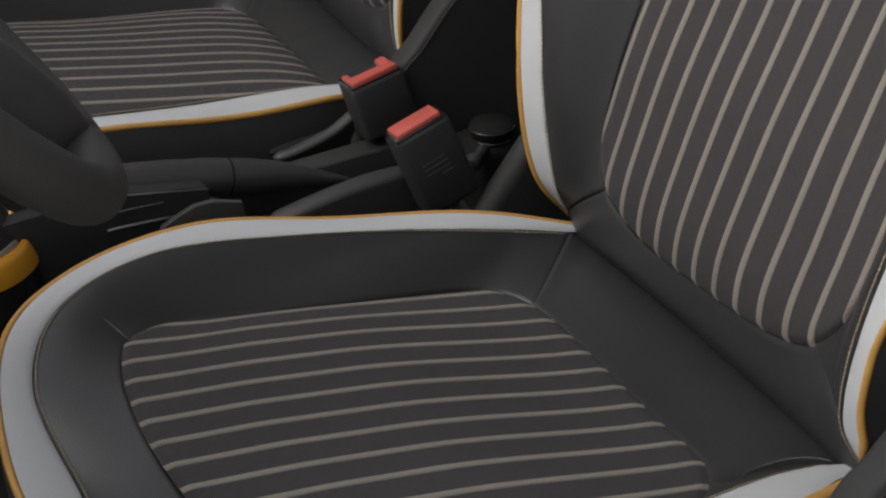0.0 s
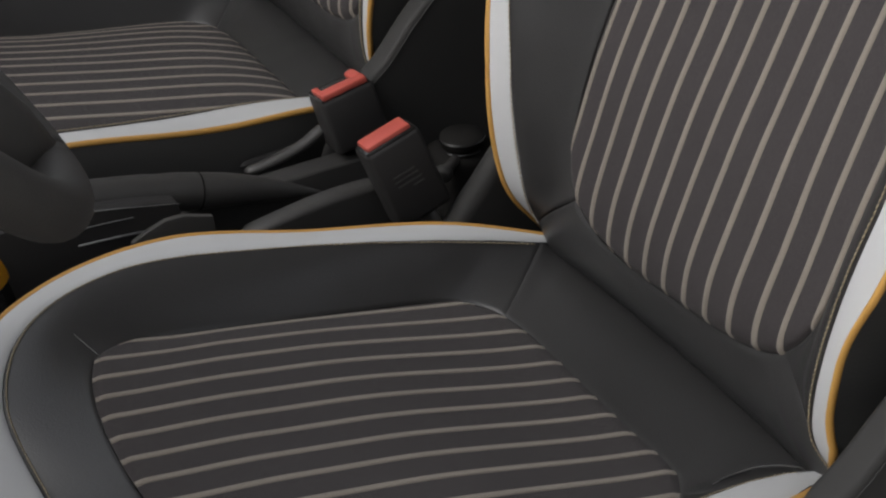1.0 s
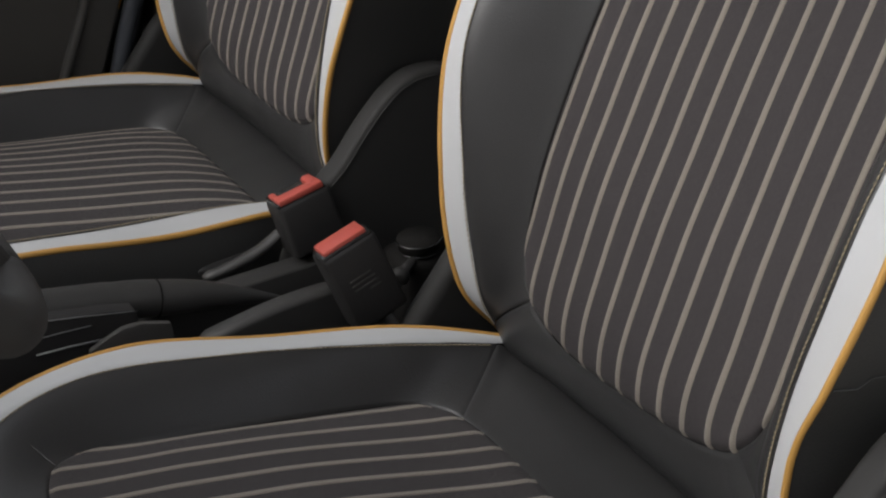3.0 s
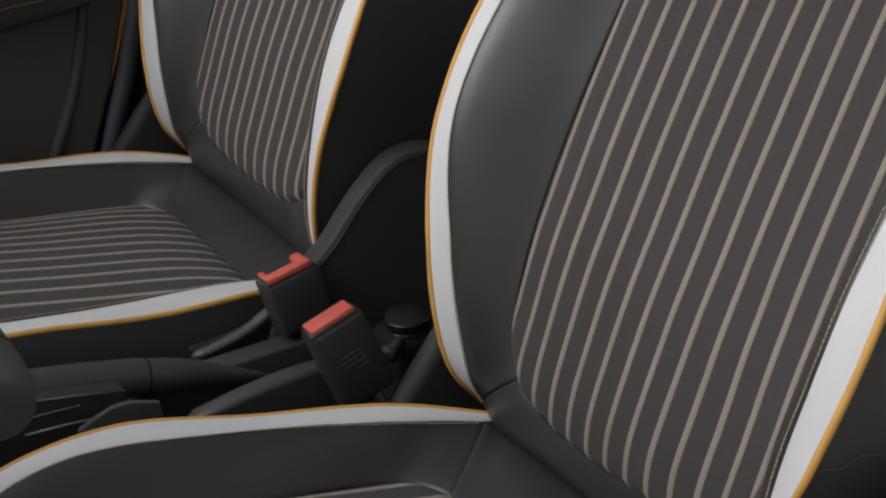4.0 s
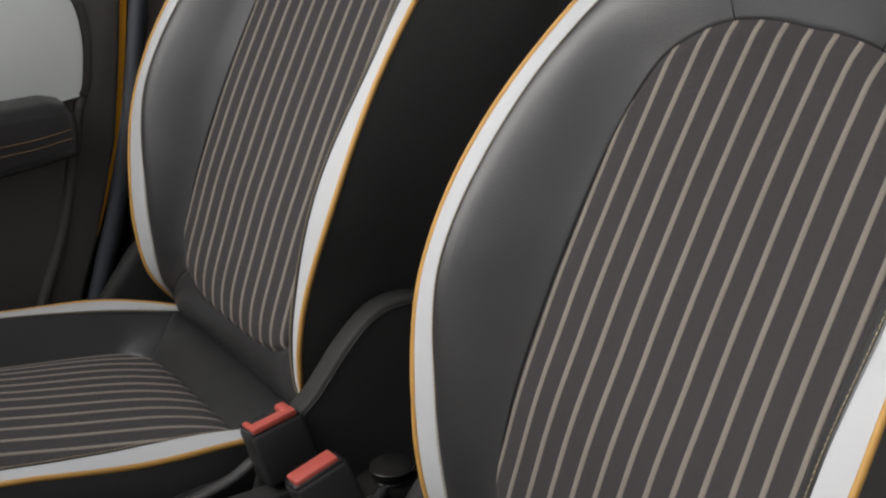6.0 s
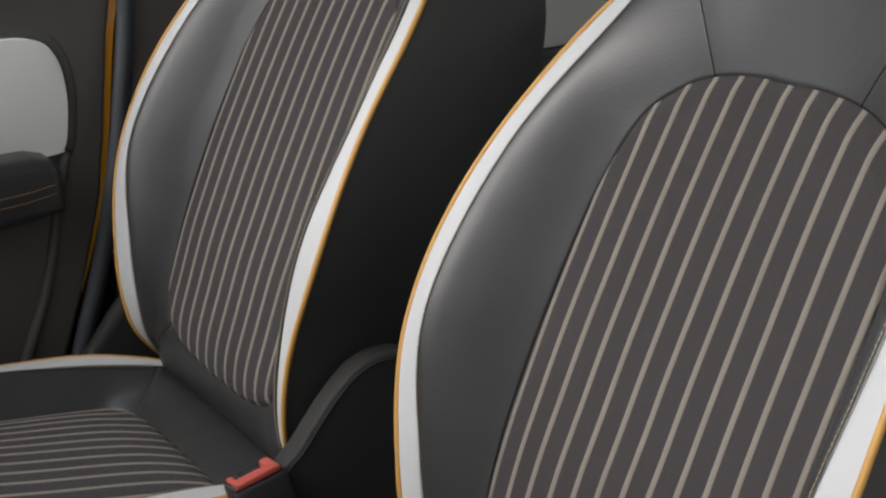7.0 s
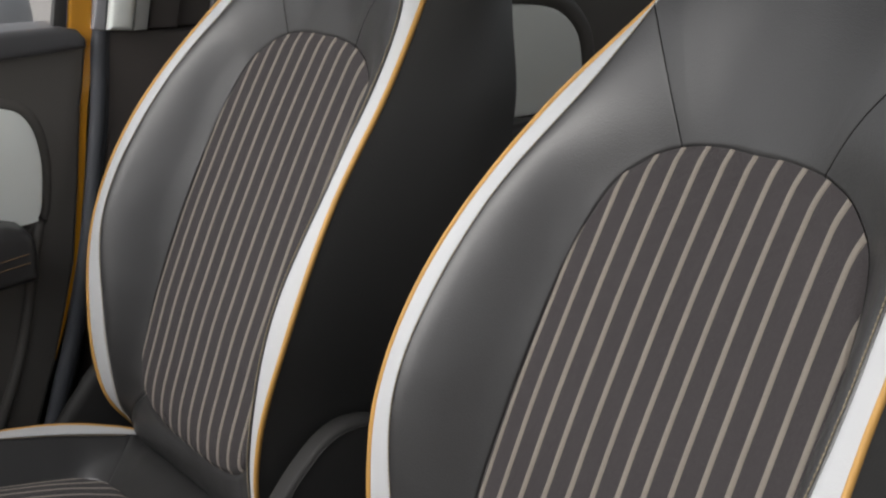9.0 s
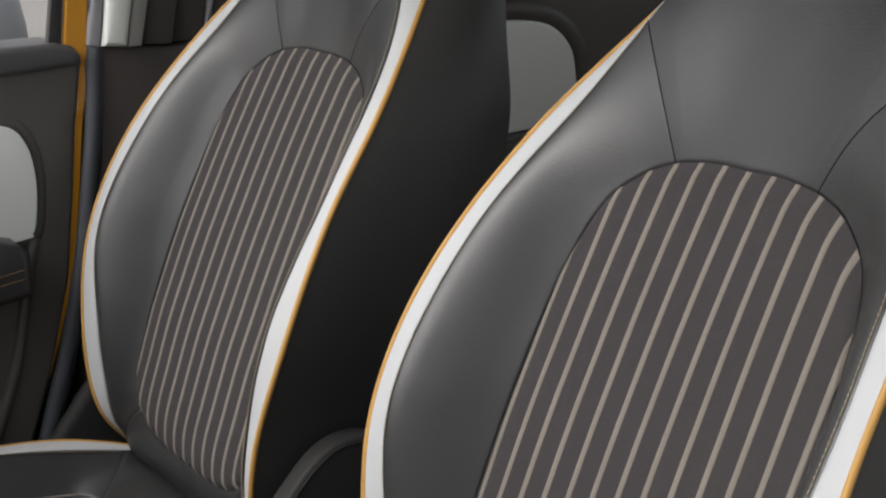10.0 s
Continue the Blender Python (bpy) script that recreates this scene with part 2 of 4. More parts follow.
ground = tagged(make("ground", [(-400, -400, -0.42), (400, -400, -0.42), (400, 400, -0.42), (-400, 400, -0.42)], [(0, 1, 2, 3)], PAVING),
                "pale concrete paving round the car", "ground", kind="structure")
plane_box("floor", (-1.3, -0.36, -0.12), (1.4, 1.10, -0.02), CARPET, "black carpeted car floor", "floor", 0.01)
# Unseen roof; its height and front edge are set to shape the seats' light.
plane_box("ceiling", (-0.20, -0.36, 1.30), (1.5, 1.10, 1.36), LINER, "grey unseen headliner, its front edge set to shape the light", "ceiling", 0.01)
# Unseen dashboard block, placed to keep low front light off the lower seats.
plane_box("wall_front", (-1.32, -0.36, -0.02), (-0.92, 1.10, 0.92), DOOR, "plain dark unseen dashboard block, placed to hold back low light", "dashboard", 0.03)
# Unseen near side, cut low so that light reaches the rear door.
plane_box("wall_left", (0.30, -0.36, -0.12), (1.5, -0.33, 0.36), DOOR, "plain dark unseen body side, cut low to let light in", "wall", 0.004)
# Unseen near pillar, added to shade the headrest from the open side.
plane_box("wall_left_pillar", (0.30, -0.36, 0.36), (0.42, -0.33, 1.30), DOOR, "plain dark unseen pillar, added to shade the near headrest", "pillar", 0.004)
plane_box("wall_right", (-1.32, 1.102, -0.12), (1.5, 1.13, 0.80), DOOR, "plain dark body side behind the doors", "wall", 0.004)
plane_box("wall_rear", (1.42, -0.36, -0.02), (1.5, 1.10, 0.86), DOOR, "plain dark rear wall under the rear window", "wall", 0.01)

plane_box("roof_rail", (-0.20, 1.03, 1.26), (1.5, 1.10, 1.30), LINER, "grey padded rail under the headliner", "trim", 0.012)

# Unseen windscreen pillars, added to block sky reflected in the cushion front.
for y in (-0.345, 1.065):
    pillar_line = np.stack([np.linspace(-0.19, -1.25, 12), np.full(12, y), np.interp(np.linspace(0, 1, 12), (0, 0.35, 1), (1.315, 1.20, 0.86))], axis=1)
    tagged(tube("front_pillar", pillar_line, 0.045, LINER, squash=0.7, sides=16), "grey unseen windscreen pillar, added to block sky reflections", "pillar", kind="structure")

# Unseen wall, added to block low sky and bounce light into the car.
plane_box("wall_behind", (-9.0, -5.4, -0.42), (9.0, -5.0, 3.2), BOUNCE, "plain pale unseen wall, added to block low sky and bounce light", "wall", 0.02)

# ================= the front seats =================
BACK_X = ((0.30, 0.39, 0.413, 0.453, 0.533, 0.634, 0.728, 0.795, 0.842, 0.95),
          (-0.008, -0.008, -0.006, 0.003, 0.030, 0.078, 0.130, 0.170, 0.200, 0.274))
STRIPES = [0.0263 * k for k in range(-6, 7)]
HALF = 0.0028
FINE = 0.0027
SEAM_BEND = {1: np.array([0.0, -1.0, 0.0]), -1: np.array([0.0, -2.0, 0.0])}


def back_x(z):
    return np.mean([np.interp(np.asarray(z) + d, *BACK_X) for d in np.linspace(-0.03, 0.03, 13)], axis=0)


def panel_rows(outline, axis):
    """For a panel's half outline: functions that give its two ends along `axis` at a distance y from the middle."""
    t = np.linspace(0, 1, 1200)
    p = outline(t)
    k = int(np.argmax(p[:, 1]))
    lo, hi = p[:k + 1], p[k:][::-1]
    return (lambda y: np.interp(np.abs(y), lo[:, 1], lo[:, axis])), (lambda y: np.interp(np.abs(y), hi[:, 1], hi[:, axis])), float(p[k, 1])


def striped_panel(seat, name, ends, half, place, label, rows=60):
    """A fabric panel in one mesh, with one raised woven band for each stripe. place(y, q): the point at y and q of the way."""
    lo, hi, ymax = ends
    cols = set(np.linspace(-ymax * 0.9995, ymax * 0.9995, 61).tolist())
    edge = [s * ymax * w for s in (-1, 1) for w in (0.93, 0.96, 0.98, 0.99, 0.997)]
    ys = np.array(sorted(cols | set(edge)))
    q = ease(rows)
    grid = np.array([[place(y, w, 0.0) for w in q] for y in ys])
    panel = make(name, grid.reshape(-1, 3), quads(len(ys), rows), FABRIC, seat, label)
    for y in STRIPES:
        across = [(-half, -0.0006), (-half * 0.9, 0.0005), (-half * 0.45, 0.0008), (half * 0.45, 0.0008), (half * 0.9, 0.0005), (half, -0.0006)]
        g = np.array([[place(min(ymax * 0.996, max(-ymax * 0.996, y + d)), w, h) for w in q] for d, h in across])
        make("stripe", g.reshape(-1, 3), quads(len(across), rows), STRIPE, panel, "woven taupe stripe")
    return panel


def build_seat(at, crown_height=0.013, crown_reach=0.20, plump=False, rear_shift=0.0, rear_lift=0.0, cover_shift=0.0, low_cover_shift=0.0, stripe_half=HALF, cover_swell=0.0, head_slump=1.0):
    seat = thing("car_seat", "black leather car seat, striped fabric centre, white edging, orange piping", "car seat", at, "front seats")
    # ---- backrest ----
    outline = [(0, 0, 0.400), (0, 0.06, 0.401), (0, 0.105, 0.408), (0, 0.138, 0.424), (0, 0.158, 0.46), (0, 0.165, 0.53), (0, 0.165, 0.64),
               (0, 0.161, 0.73), (0, 0.145, 0.786), (0, 0.115, 0.814), (0, 0.081, 0.829), (0, 0.04, 0.836), (0, 0, 0.837)]
    pb = spline([(back_x(z), y, z) for _, y, z in outline], mirror_start=True, mirror_end=True)
    u_b, u_t = where(pb, (0.139, 0.4225), (1, 2)), {1: where(pb, (0.081, 0.829), (1, 2)), -1: where(pb, (0.073, 0.831), (1, 2))}
    lo, hi, ymax = panel_rows(pb, 2)

    def on_back(y, q, h):
        z0, z1 = lo(y), hi(y)
        z = z0 + (z1 - z0) * q
        inset = min(min(z - z0, z1 - z) * 0.9, (ymax - abs(y)) * 1.0)
        tuck = 0.0022 * math.exp(-(max(inset, 0) / 0.005) ** 2) + 0.0022 * math.exp(-(max(z - z0, 0) / 0.0032) ** 2)
        slump = 0.0024 * math.exp(-((z - 0.62) / 0.11) ** 2) * min(1.0, max(0.0, (0.15 - y) / 0.10)) - 0.0022 * math.exp(-((z - 0.44) / 0.035) ** 2)
        slump -= 0.0032 * head_slump * min(1.0, max(0.0, (-0.015 - y) / 0.06)) * math.exp(-((z - 0.80) / 0.09) ** 2)
        x = float(back_x(z)) + tuck - 0.002 + slump * min(1.0, max(0.0, inset) / 0.015)
        return (x - h * 0.92, y, z + h * 0.38)
    striped_panel(seat, "back_panel", (lo, hi, ymax), stripe_half, on_back, "charcoal fabric back panel with taupe stripes")

    side_low = [(-0.003, 0.202, 0.370), (-0.022, 0.192, 0.42), (-0.021, 0.207, 0.517), (0.005, 0.230, 0.638), (0.089, 0.223, 0.765),
                (0.191, 0.180, 0.880), (0.264, 0.108, 1.005)]
    head = [(0.297, 0.092, 1.070), (0.322, 0.065, 1.120), (0.332, 0.0, 1.140)]
    bw = spline(side_low + head, mirror_end=True)
    t_top = where(bw, (0.152, 0.930), (1, 2))
    bp = spline([(0.013, 0.223, 0.351), (-0.026, 0.219, 0.412), (-0.028, 0.234, 0.505), (0.002, 0.258, 0.617), (0.063, 0.252, 0.730),
                 (0.159, 0.223, 0.841), (0.272, 0.156, 0.957), (0.318, 0.1225, 1.030), (0.345, 0.100, 1.090), (0.366, 0.060, 1.140), (0.372, 0, 1.155)],
                mirror_end=True)
    rear = spline([(0.13, 0.19, 0.30), (0.20, 0.212, 0.50), (0.248, 0.22, 0.65), (0.291, 0.215, 0.77), (0.308, 0.20, 0.87), (0.348, 0.15, 0.98),
                   (0.385, 0.10, 1.08), (0.40, 0, 1.14)], mirror_end=True)
    under = spline([(-0.003, 0.202, 0.370), (0.006, 0.185, 0.342), (0.020, 0.13, 0.332), (0.026, 0.06, 0.328), (0.027, 0, 0.327)], mirror_end=True)
    nu = 130
    for side in (1, -1):
        flip = np.array([1, side, 1])
        u = ease(nu)
        a, b = pb(u_b + (u_t[side] - u_b) * u), bw(t_top * u)
        push = np.array([-0.93, 0.0, 0.36]) + SEAM_BEND[side] * (np.maximum(0, u - 0.8) / 0.2)[:, None] ** 2
        p = padded(a, b, 40, push, np.interp(u, (0, 0.15, 0.78, 1), (0.006, 0.0088, 0.0088, 0.0045)), (1, 0.5, side > 0, 0.15), 0.0013, 0.0011, lean=np.interp(u, (0, 0.15, 0.75, 1), (0.35, 0.75, 0.75, 0.15))[:, None, None], wrinkle=0.0003) * flip
        sheet("side_bolster", p, LEATHER, seat, "", (-1, 0, 0.3))
        # The seam's line of shade, put in as a matt black cord.
        tube("head_seam", p[-1], 0.0006, MATT, seat, sides=6)
        stitches("stitching", beside(p, 0.0030, (-1, 0, 0.3, 0.0008)), 1, np.array([-1, 0, 0.3]), THREAD, seat)
        w = np.linspace(0, 1, 120)
        a, b = bw(w), bp(w)
        p = padded(a, b, 12, np.array([-0.9, 0.25, 0.3]), 0.0016, (1, 1, 0, 0), 0.0008, 0.002) * flip
        sheet("white_edging", p, WHITE, seat, "white leather edging of the backrest", (-1, 0.3 * side, 0.3))
        v = np.linspace(0, 1, 140)
        inward = bw(v) - bp(v)
        inward /= np.linalg.norm(inward, axis=1, keepdims=True) + 1e-9
        tube("piping", (bp(v) + inward * 0.0014) * flip, 0.0029, ORANGE, seat, "orange piping")
        a, b = bp(w), rear(w)
        p = padded(a, b, 26, np.array([0.1, 1.0, 0.0]), 0.014, (0, 0, 0, 0)) * flip
        sheet("back_side", p, SIDE, seat, "", (0, side, 0))
        k = int(np.argmin(np.abs(p[:, 0, 2] - 0.555)))
        tube("side_seam", [p[min(k + j // 5, 119), j] for j in range(1, 24)], 0.0007, SIDE, seat, sides=6)
    u = ease(70)
    a = pb(u_b * u)
    b = under(1 - u)
    a, b = np.vstack([(a * MIRROR)[::-1][:-1], a]), np.vstack([(b * MIRROR)[::-1][:-1], b])
    ends = np.abs(np.linspace(-1, 1, a.shape[0]))
    p = padded(a, b, 30, np.array([-0.93, 0, 0.36]), 0.006 + 0.009 * np.minimum(1, (1 - ends) * 5), (1, 0, 0, 1), 0.0016, 0.0026, lean=0.35 - 0.10 * tame(a.shape[0]), wrinkle=0.0004)
    sheet("lower_back_roll", p, LEATHER, seat, "", (-1, 0, 0.2))
    a, a2, b = pb(u_t[1] + (1 - u_t[1]) * u), pb(u_t[-1] + (1 - u_t[-1]) * u), bw(t_top + (1 - t_top) * u)
    a, b = np.vstack([a, (a2 * MIRROR)[::-1][1:]]), np.vstack([b, (b * MIRROR)[::-1][1:]])
    ends = np.abs(np.linspace(-1, 1, a.shape[0]))
    turn = np.array([SEAM_BEND[1] if k < len(u) else -SEAM_BEND[-1] for k in range(a.shape[0])])
    push = np.array([-0.93, 0, 0.36]) + turn * (np.maximum(0, ends - 0.6) / 0.4)[:, None] ** 2
    p = padded(a, b, 50, push, 0.0045 + 0.002 * np.minimum(1, (1 - ends) * 5), (1, 1, 0.15, 0.15), 0.0013, 0.0011, lean=0.15, wrinkle=0.0003)
    sheet("headrest_cover", p, LEATHER, seat, "", (-1, 0, 0.3))
    w = np.linspace(0, 1, 80)
    p = padded(rear(w), rear(w) * MIRROR, 30, np.array([1.0, 0, 0]), 0.02, (0, 0, 0, 0))
    sheet("back_shell", p, SIDE, seat, "", (1, 0, 0))

    # ---- cushion ----
    def cushion_z(x):
        lift = min(1.0, max(0.0, (x + 0.25) / 0.15))
        front = min(1.0, max(0.0, (-0.33 - x) / 0.10))
        return 0.323 - 0.225 * x + rear_lift * lift * lift * (3 - 2 * lift) + 0.006 * front * front * (3 - 2 * front)
    outline = [(-0.073 + rear_shift, 0), (-0.073 + rear_shift, 0.07), (-0.077 + rear_shift, 0.12), (-0.089 + rear_shift, 0.15), (-0.118 + rear_shift * 0.7, 0.166), (-0.20, 0.169), (-0.32, 0.167), (-0.375, 0.161),
               (-0.406, 0.142), (-0.421, 0.11), (-0.431, 0.06), (-0.435, 0)]
    pc = spline([(x, y, cushion_z(x)) for x, y in outline], mirror_start=True, mirror_end=True)
    u_a = where(pc, (-0.081 + rear_shift, 0.131), (0, 1))
    lo, hi, ymax = panel_rows(pc, 0)

    def x_front(y):
        return float(min(lo(y), hi(y)))

    def on_cushion(y, q, h):
        x0, x1 = lo(y), hi(y)
        x = x0 + (x1 - x0) * q
        inset = min(min(abs(x - x0), abs(x1 - x)) * 0.9, ymax - abs(y))
        tuck = 0.0022 * math.exp(-(max(inset, 0) / 0.004) ** 2)
        back = max(0.0, -0.073 + rear_shift - x)
        rise = min(1.0, back / crown_reach)
        rise = 1 - math.exp(-back / crown_reach) if plump else rise * rise * (3 - 2 * rise)
        fall = min(1.0, max(0.0, (x - x_front(y)) / 0.10))
        crown = crown_height * (1 - (abs(y) / ymax) ** 4) * rise * (0.25 + 0.75 * fall * fall * (3 - 2 * fall))
        return (x + 0.2 * h, y, cushion_z(x) - tuck + 0.001 + crown + h * 0.97)
    striped_panel(seat, "cushion_panel", (lo, hi, ymax), stripe_half, on_cushion, "charcoal fabric cushion panel with taupe stripes")
    cw = spline([(-0.485, 0, 0.410), (-0.485, 0.111, 0.426), (-0.442, 0.187, 0.437), (-0.357, 0.221, 0.437), (-0.242, 0.217, 0.418),
                 (-0.107, 0.194, 0.392), (0.030, 0.177, 0.351)], mirror_start=True)
    cp = spline([(-0.525, 0, 0.426), (-0.498, 0.148, 0.441), (-0.424, 0.227, 0.438), (-0.315, 0.253, 0.432), (-0.200, 0.239, 0.408),
                 (-0.085, 0.213, 0.391), (0.022, 0.181, 0.357)], mirror_start=True)
    u = ease(130)
    t_a = where(cw, (-0.012, 0.182), (0, 1))
    a, b = pc(1 + (u_a - 1) * u), cw(t_a * u)
    a, b = np.vstack([(a * MIRROR)[::-1][:-1], a]), np.vstack([(b * MIRROR)[::-1][:-1], b])
    ends = np.abs(np.linspace(-1, 1, a.shape[0]))
    p = padded(a, b, 36, np.array([0, 0, 1.0]), np.interp(ends, (0, 0.25, 0.47, 0.66, 0.86, 1), (0.0023, 0.0023, 0.0065, 0.0065, -0.002, -0.003)), (1, 1, 0, 1), 0.0008, 0.0018, lean=0.3, wrinkle=0.0003)
    sheet("cushion_border", p, LEATHER, seat, "", (0, 0, 1))
    stitches("stitching", beside(p, 0.0030, (0, 0, 1, 0.0008)), 1, np.array([0, 0, 1.0]), THREAD, seat)
    u = ease(60)
    a = pc(u_a * (1 - u))
    hind = spline([(-0.012, 0.182, 0.363), (0.010, 0.172, 0.350), (0.024, 0.12, 0.341), (0.030, 0.06, 0.338), (0.031, 0, 0.337)], mirror_end=True)
    b = hind(u)
    a, b = np.vstack([a, (a * MIRROR)[::-1][1:]]), np.vstack([b, (b * MIRROR)[::-1][1:]])
    ends = np.abs(np.linspace(-1, 1, a.shape[0]))
    p = padded(a, b, 30, np.array([0, 0, 1.0]), -0.001 + 0.005 * np.minimum(1, (1 - ends) * 4), (1, 0, 1, 1), 0.0006, 0.0016, lean=0.3 + 0.5 * tame(a.shape[0]), wrinkle=0.0005)
    sheet("cushion_rear", p, LEATHER, seat, "", (0, 0, 1))
    w = np.linspace(0, 1, 120)
    both = lambda c: np.vstack([(c(w) * MIRROR)[::-1][:-1], c(w)])
    p = padded(both(cw), both(cp), 12, np.array([0, 0, 1.0]), 0.0018, (1, 1, 0, 0), 0.0008, 0.002)
    sheet("white_edging", p, WHITE, seat, "white leather edging of the cushion", (0, 0, 1))
    inward = both(cw) - both(cp)
    inward /= np.linalg.norm(inward, axis=1, keepdims=True) + 1e-9
    tube("piping", both(cp) + inward * 0.0016 + np.array([0, 0, -0.001]), 0.0029, ORANGE, seat, "orange piping")
    foot = both(cp) * np.array([0.96, 0.97, 0]) + np.array([0.0, 0, 0.25])
    p = padded(both(cp), foot, 16, np.array([0, 0, 0.0001]), 0.0, (0, 0, 0, 0))
    out = both(cp) - np.array([-0.22, 0, 0.43])
    out /= np.linalg.norm(out, axis=1, keepdims=True)
    p = p + (out * 0.012)[:, None] * (4 * ease(16) * (1 - ease(16)))[None, :, None]
    sheet("cushion_side", p, SIDE, seat, "", (0, 0, 1))
    # ---- plinth and recliner covers ----
    bm = bmesh.new()
    block(bm, (0.50, 0.40, 0.27), pose(-0.22, 0, 0.115), 0.02)
    part("plinth", bm, PLASTIC, seat, "black plastic seat base")
    for side, prof in ((-1, [(-0.13, 0.26), (-0.11, 0.36), (-0.072, 0.425), (-0.045, 0.449), (-0.010, 0.484), (0.022, 0.512), (0.052, 0.522), (0.088, 0.512),
                             (0.14, 0.46), (0.17, 0.36), (0.16, 0.26)]),
                       (1, [(-0.12, 0.25), (-0.09, 0.31), (-0.057, 0.353), (-0.03, 0.384), (0.002, 0.419), (0.04, 0.44), (0.09, 0.435), (0.14, 0.40),
                            (0.17, 0.33), (0.16, 0.25)])):
        shift = cover_shift if side > 0 else low_cover_shift
        prof = [(x - shift, z + 0.3 * shift) for x, z in prof]
        if side < 0:
            prof = [(x - 0.75 * cover_swell * math.exp(-((z - 0.495) / 0.035) ** 2) * (x < 0.06), z + 0.65 * cover_swell * math.exp(-((x - 0.0) / 0.045) ** 2) * (z > 0.40)) for x, z in prof]
        bm = prism(rounded(prof, 5), 0.258 * side, 0.286 * side, 0.006 if side < 0 else 0.013, 5)
        cover = part("recliner_cover", bm, COVER, seat, "", smooth=True)
        # Thin ridge added to draw a highlight line inside the cover's rim.
        if side < 0:
            ridge = [(0.05 + (x - 0.05) * 0.94, -0.2858, 0.40 + (z - 0.40) * 0.945) for x, z in rounded(prof, 5) if z > 0.41 and x < 0.12]
            tube("ridge", ridge, 0.0010, COVER, cover, "thin ridge added for the rim's highlight line", sides=8)
    tube("recliner_lever", spline([(-0.185, -0.272, 0.370), (-0.165, -0.276, 0.374), (-0.13, -0.276, 0.382), (-0.10, -0.272, 0.394)])(np.linspace(0, 1, 16)),
         [0.004] + [0.0085] * 14 + [0.006], PLASTIC, seat, squash=0.6)
    return seat


def settle_cushion(seat, droop):
    """The far edge of a used cushion sinks a little towards its front."""
    for ob in seat.children_recursive:
        if ob.name.startswith(("cushion", "white_edging", "piping", "stitching", "stripe")) and ob.parent.name != "back_panel":
            for v in ob.data.vertices:
                if v.co.z < 0.46 and v.co.x < -0.02:
                    v.co.z -= droop * min(1.2, (-0.02 - v.co.x) / 0.21) * min(1.1, max(0.0, v.co.y / 0.22))


def flare(seat, low, high):
    """Widens (or narrows) the two edges of a backrest, by factors for its -y and +y side."""
    for ob in seat.children:
        if ob.name.startswith(("side_bolster", "white_edging", "piping", "stitching", "back_side", "lower_back")):
            for v in ob.data.vertices:
                if v.co.z > 0.36 and v.co.x > -0.07:
                    k = min(1.0, max(0.0, (abs(v.co.y) - 0.15) / 0.06)) * min(1.0, max(0.0, (v.co.z - 0.36) / 0.08)) * min(1.0, max(0.0, (0.95 - v.co.z) / 0.15))
                    v.co.y *= 1 + ((high if v.co.y > 0 else low) - 1) * k


def spread_cushion_edge(seat, reach):
    """Spreads the rear half of the cushion's -y edging outwards, most at its piping."""
    for ob in seat.children:
        if ob.name.startswith(("white_edging", "piping", "cushion_side")) and max(v.co.z for v in ob.data.vertices) < 0.5:
            for v in ob.data.vertices:
                if v.co.y < 0 and v.co.x > -0.30:
                    seam = np.interp(v.co.x, (-0.357, -0.242, -0.107, 0.03), (0.221, 0.217, 0.194, 0.177))
                    hem = np.interp(v.co.x, (-0.315, -0.2, -0.085, 0.022), (0.253, 0.239, 0.213, 0.184))
                    w = min(1.0, max(0.0, (-v.co.y - seam) / max(0.004, hem - seam)))
                    v.co.y -= reach * w * min(1.0, (v.co.x + 0.30) / 0.22)


def sink_panel(seat, depth):
    """Lowers the +y half of a worn cushion panel, most near its rear corner."""
    for ob in seat.children_recursive:
        if ob.name.startswith(("cushion_panel", "cushion_border", "cushion_rear", "stripe")) and ob.parent.name[:10] != "back_panel":
            for v in ob.data.vertices:
                across = np.interp(v.co.y, (-0.17, 0.14, 0.17, 0.205), (0, 1, 1, 0))
                v.co.z -= depth * across * np.interp(v.co.x, (-0.47, -0.41, -0.30, -0.09, -0.01), (0, 0.8, 0.9, 1, 0))


def round_corner(seat):
    """Rounds the -y rear corner of a cushion panel."""
    for ob in seat.children_recursive:
        if ob.name.startswith(("cushion_panel", "cushion_border", "cushion_rear", "stripe")) and ob.parent.name[:10] != "back_panel":
            for v in ob.data.vertices:
                along = np.interp(v.co.x, (-0.20, -0.11, -0.07, -0.03, 0.0), (0, 0.8, 1, 0.3, 0))
                dx = along * np.interp(v.co.y, (-0.195, -0.170, -0.150, -0.130, -0.110, -0.085, -0.05), (0, -0.020, -0.020, -0.005, 0.003, 0.003, 0))
                v.co.x += dx
                v.co.z -= 0.225 * dx


def draw_seam(seat, depth):
    """Draws the inner seam of the cushion's -y edging inwards near its rear end."""
    for ob in seat.children:
        if ob.name.startswith(("cushion_border", "cushion_rear", "white_edging", "stitching")) and max(v.co.z for v in ob.data.vertices) < 0.5:
            for v in ob.data.vertices:
                if v.co.y < -0.13 and v.co.x > -0.14:
                    seam = np.interp(v.co.x, (-0.242, -0.107, 0.03), (0.217, 0.194, 0.177))
                    w = max(0.0, 1 - abs(-v.co.y - seam) / 0.03)
                    v.co.y += depth * w * np.interp(v.co.x, (-0.14, -0.06, -0.025, 0.01), (0, 1, 0.9, 0))


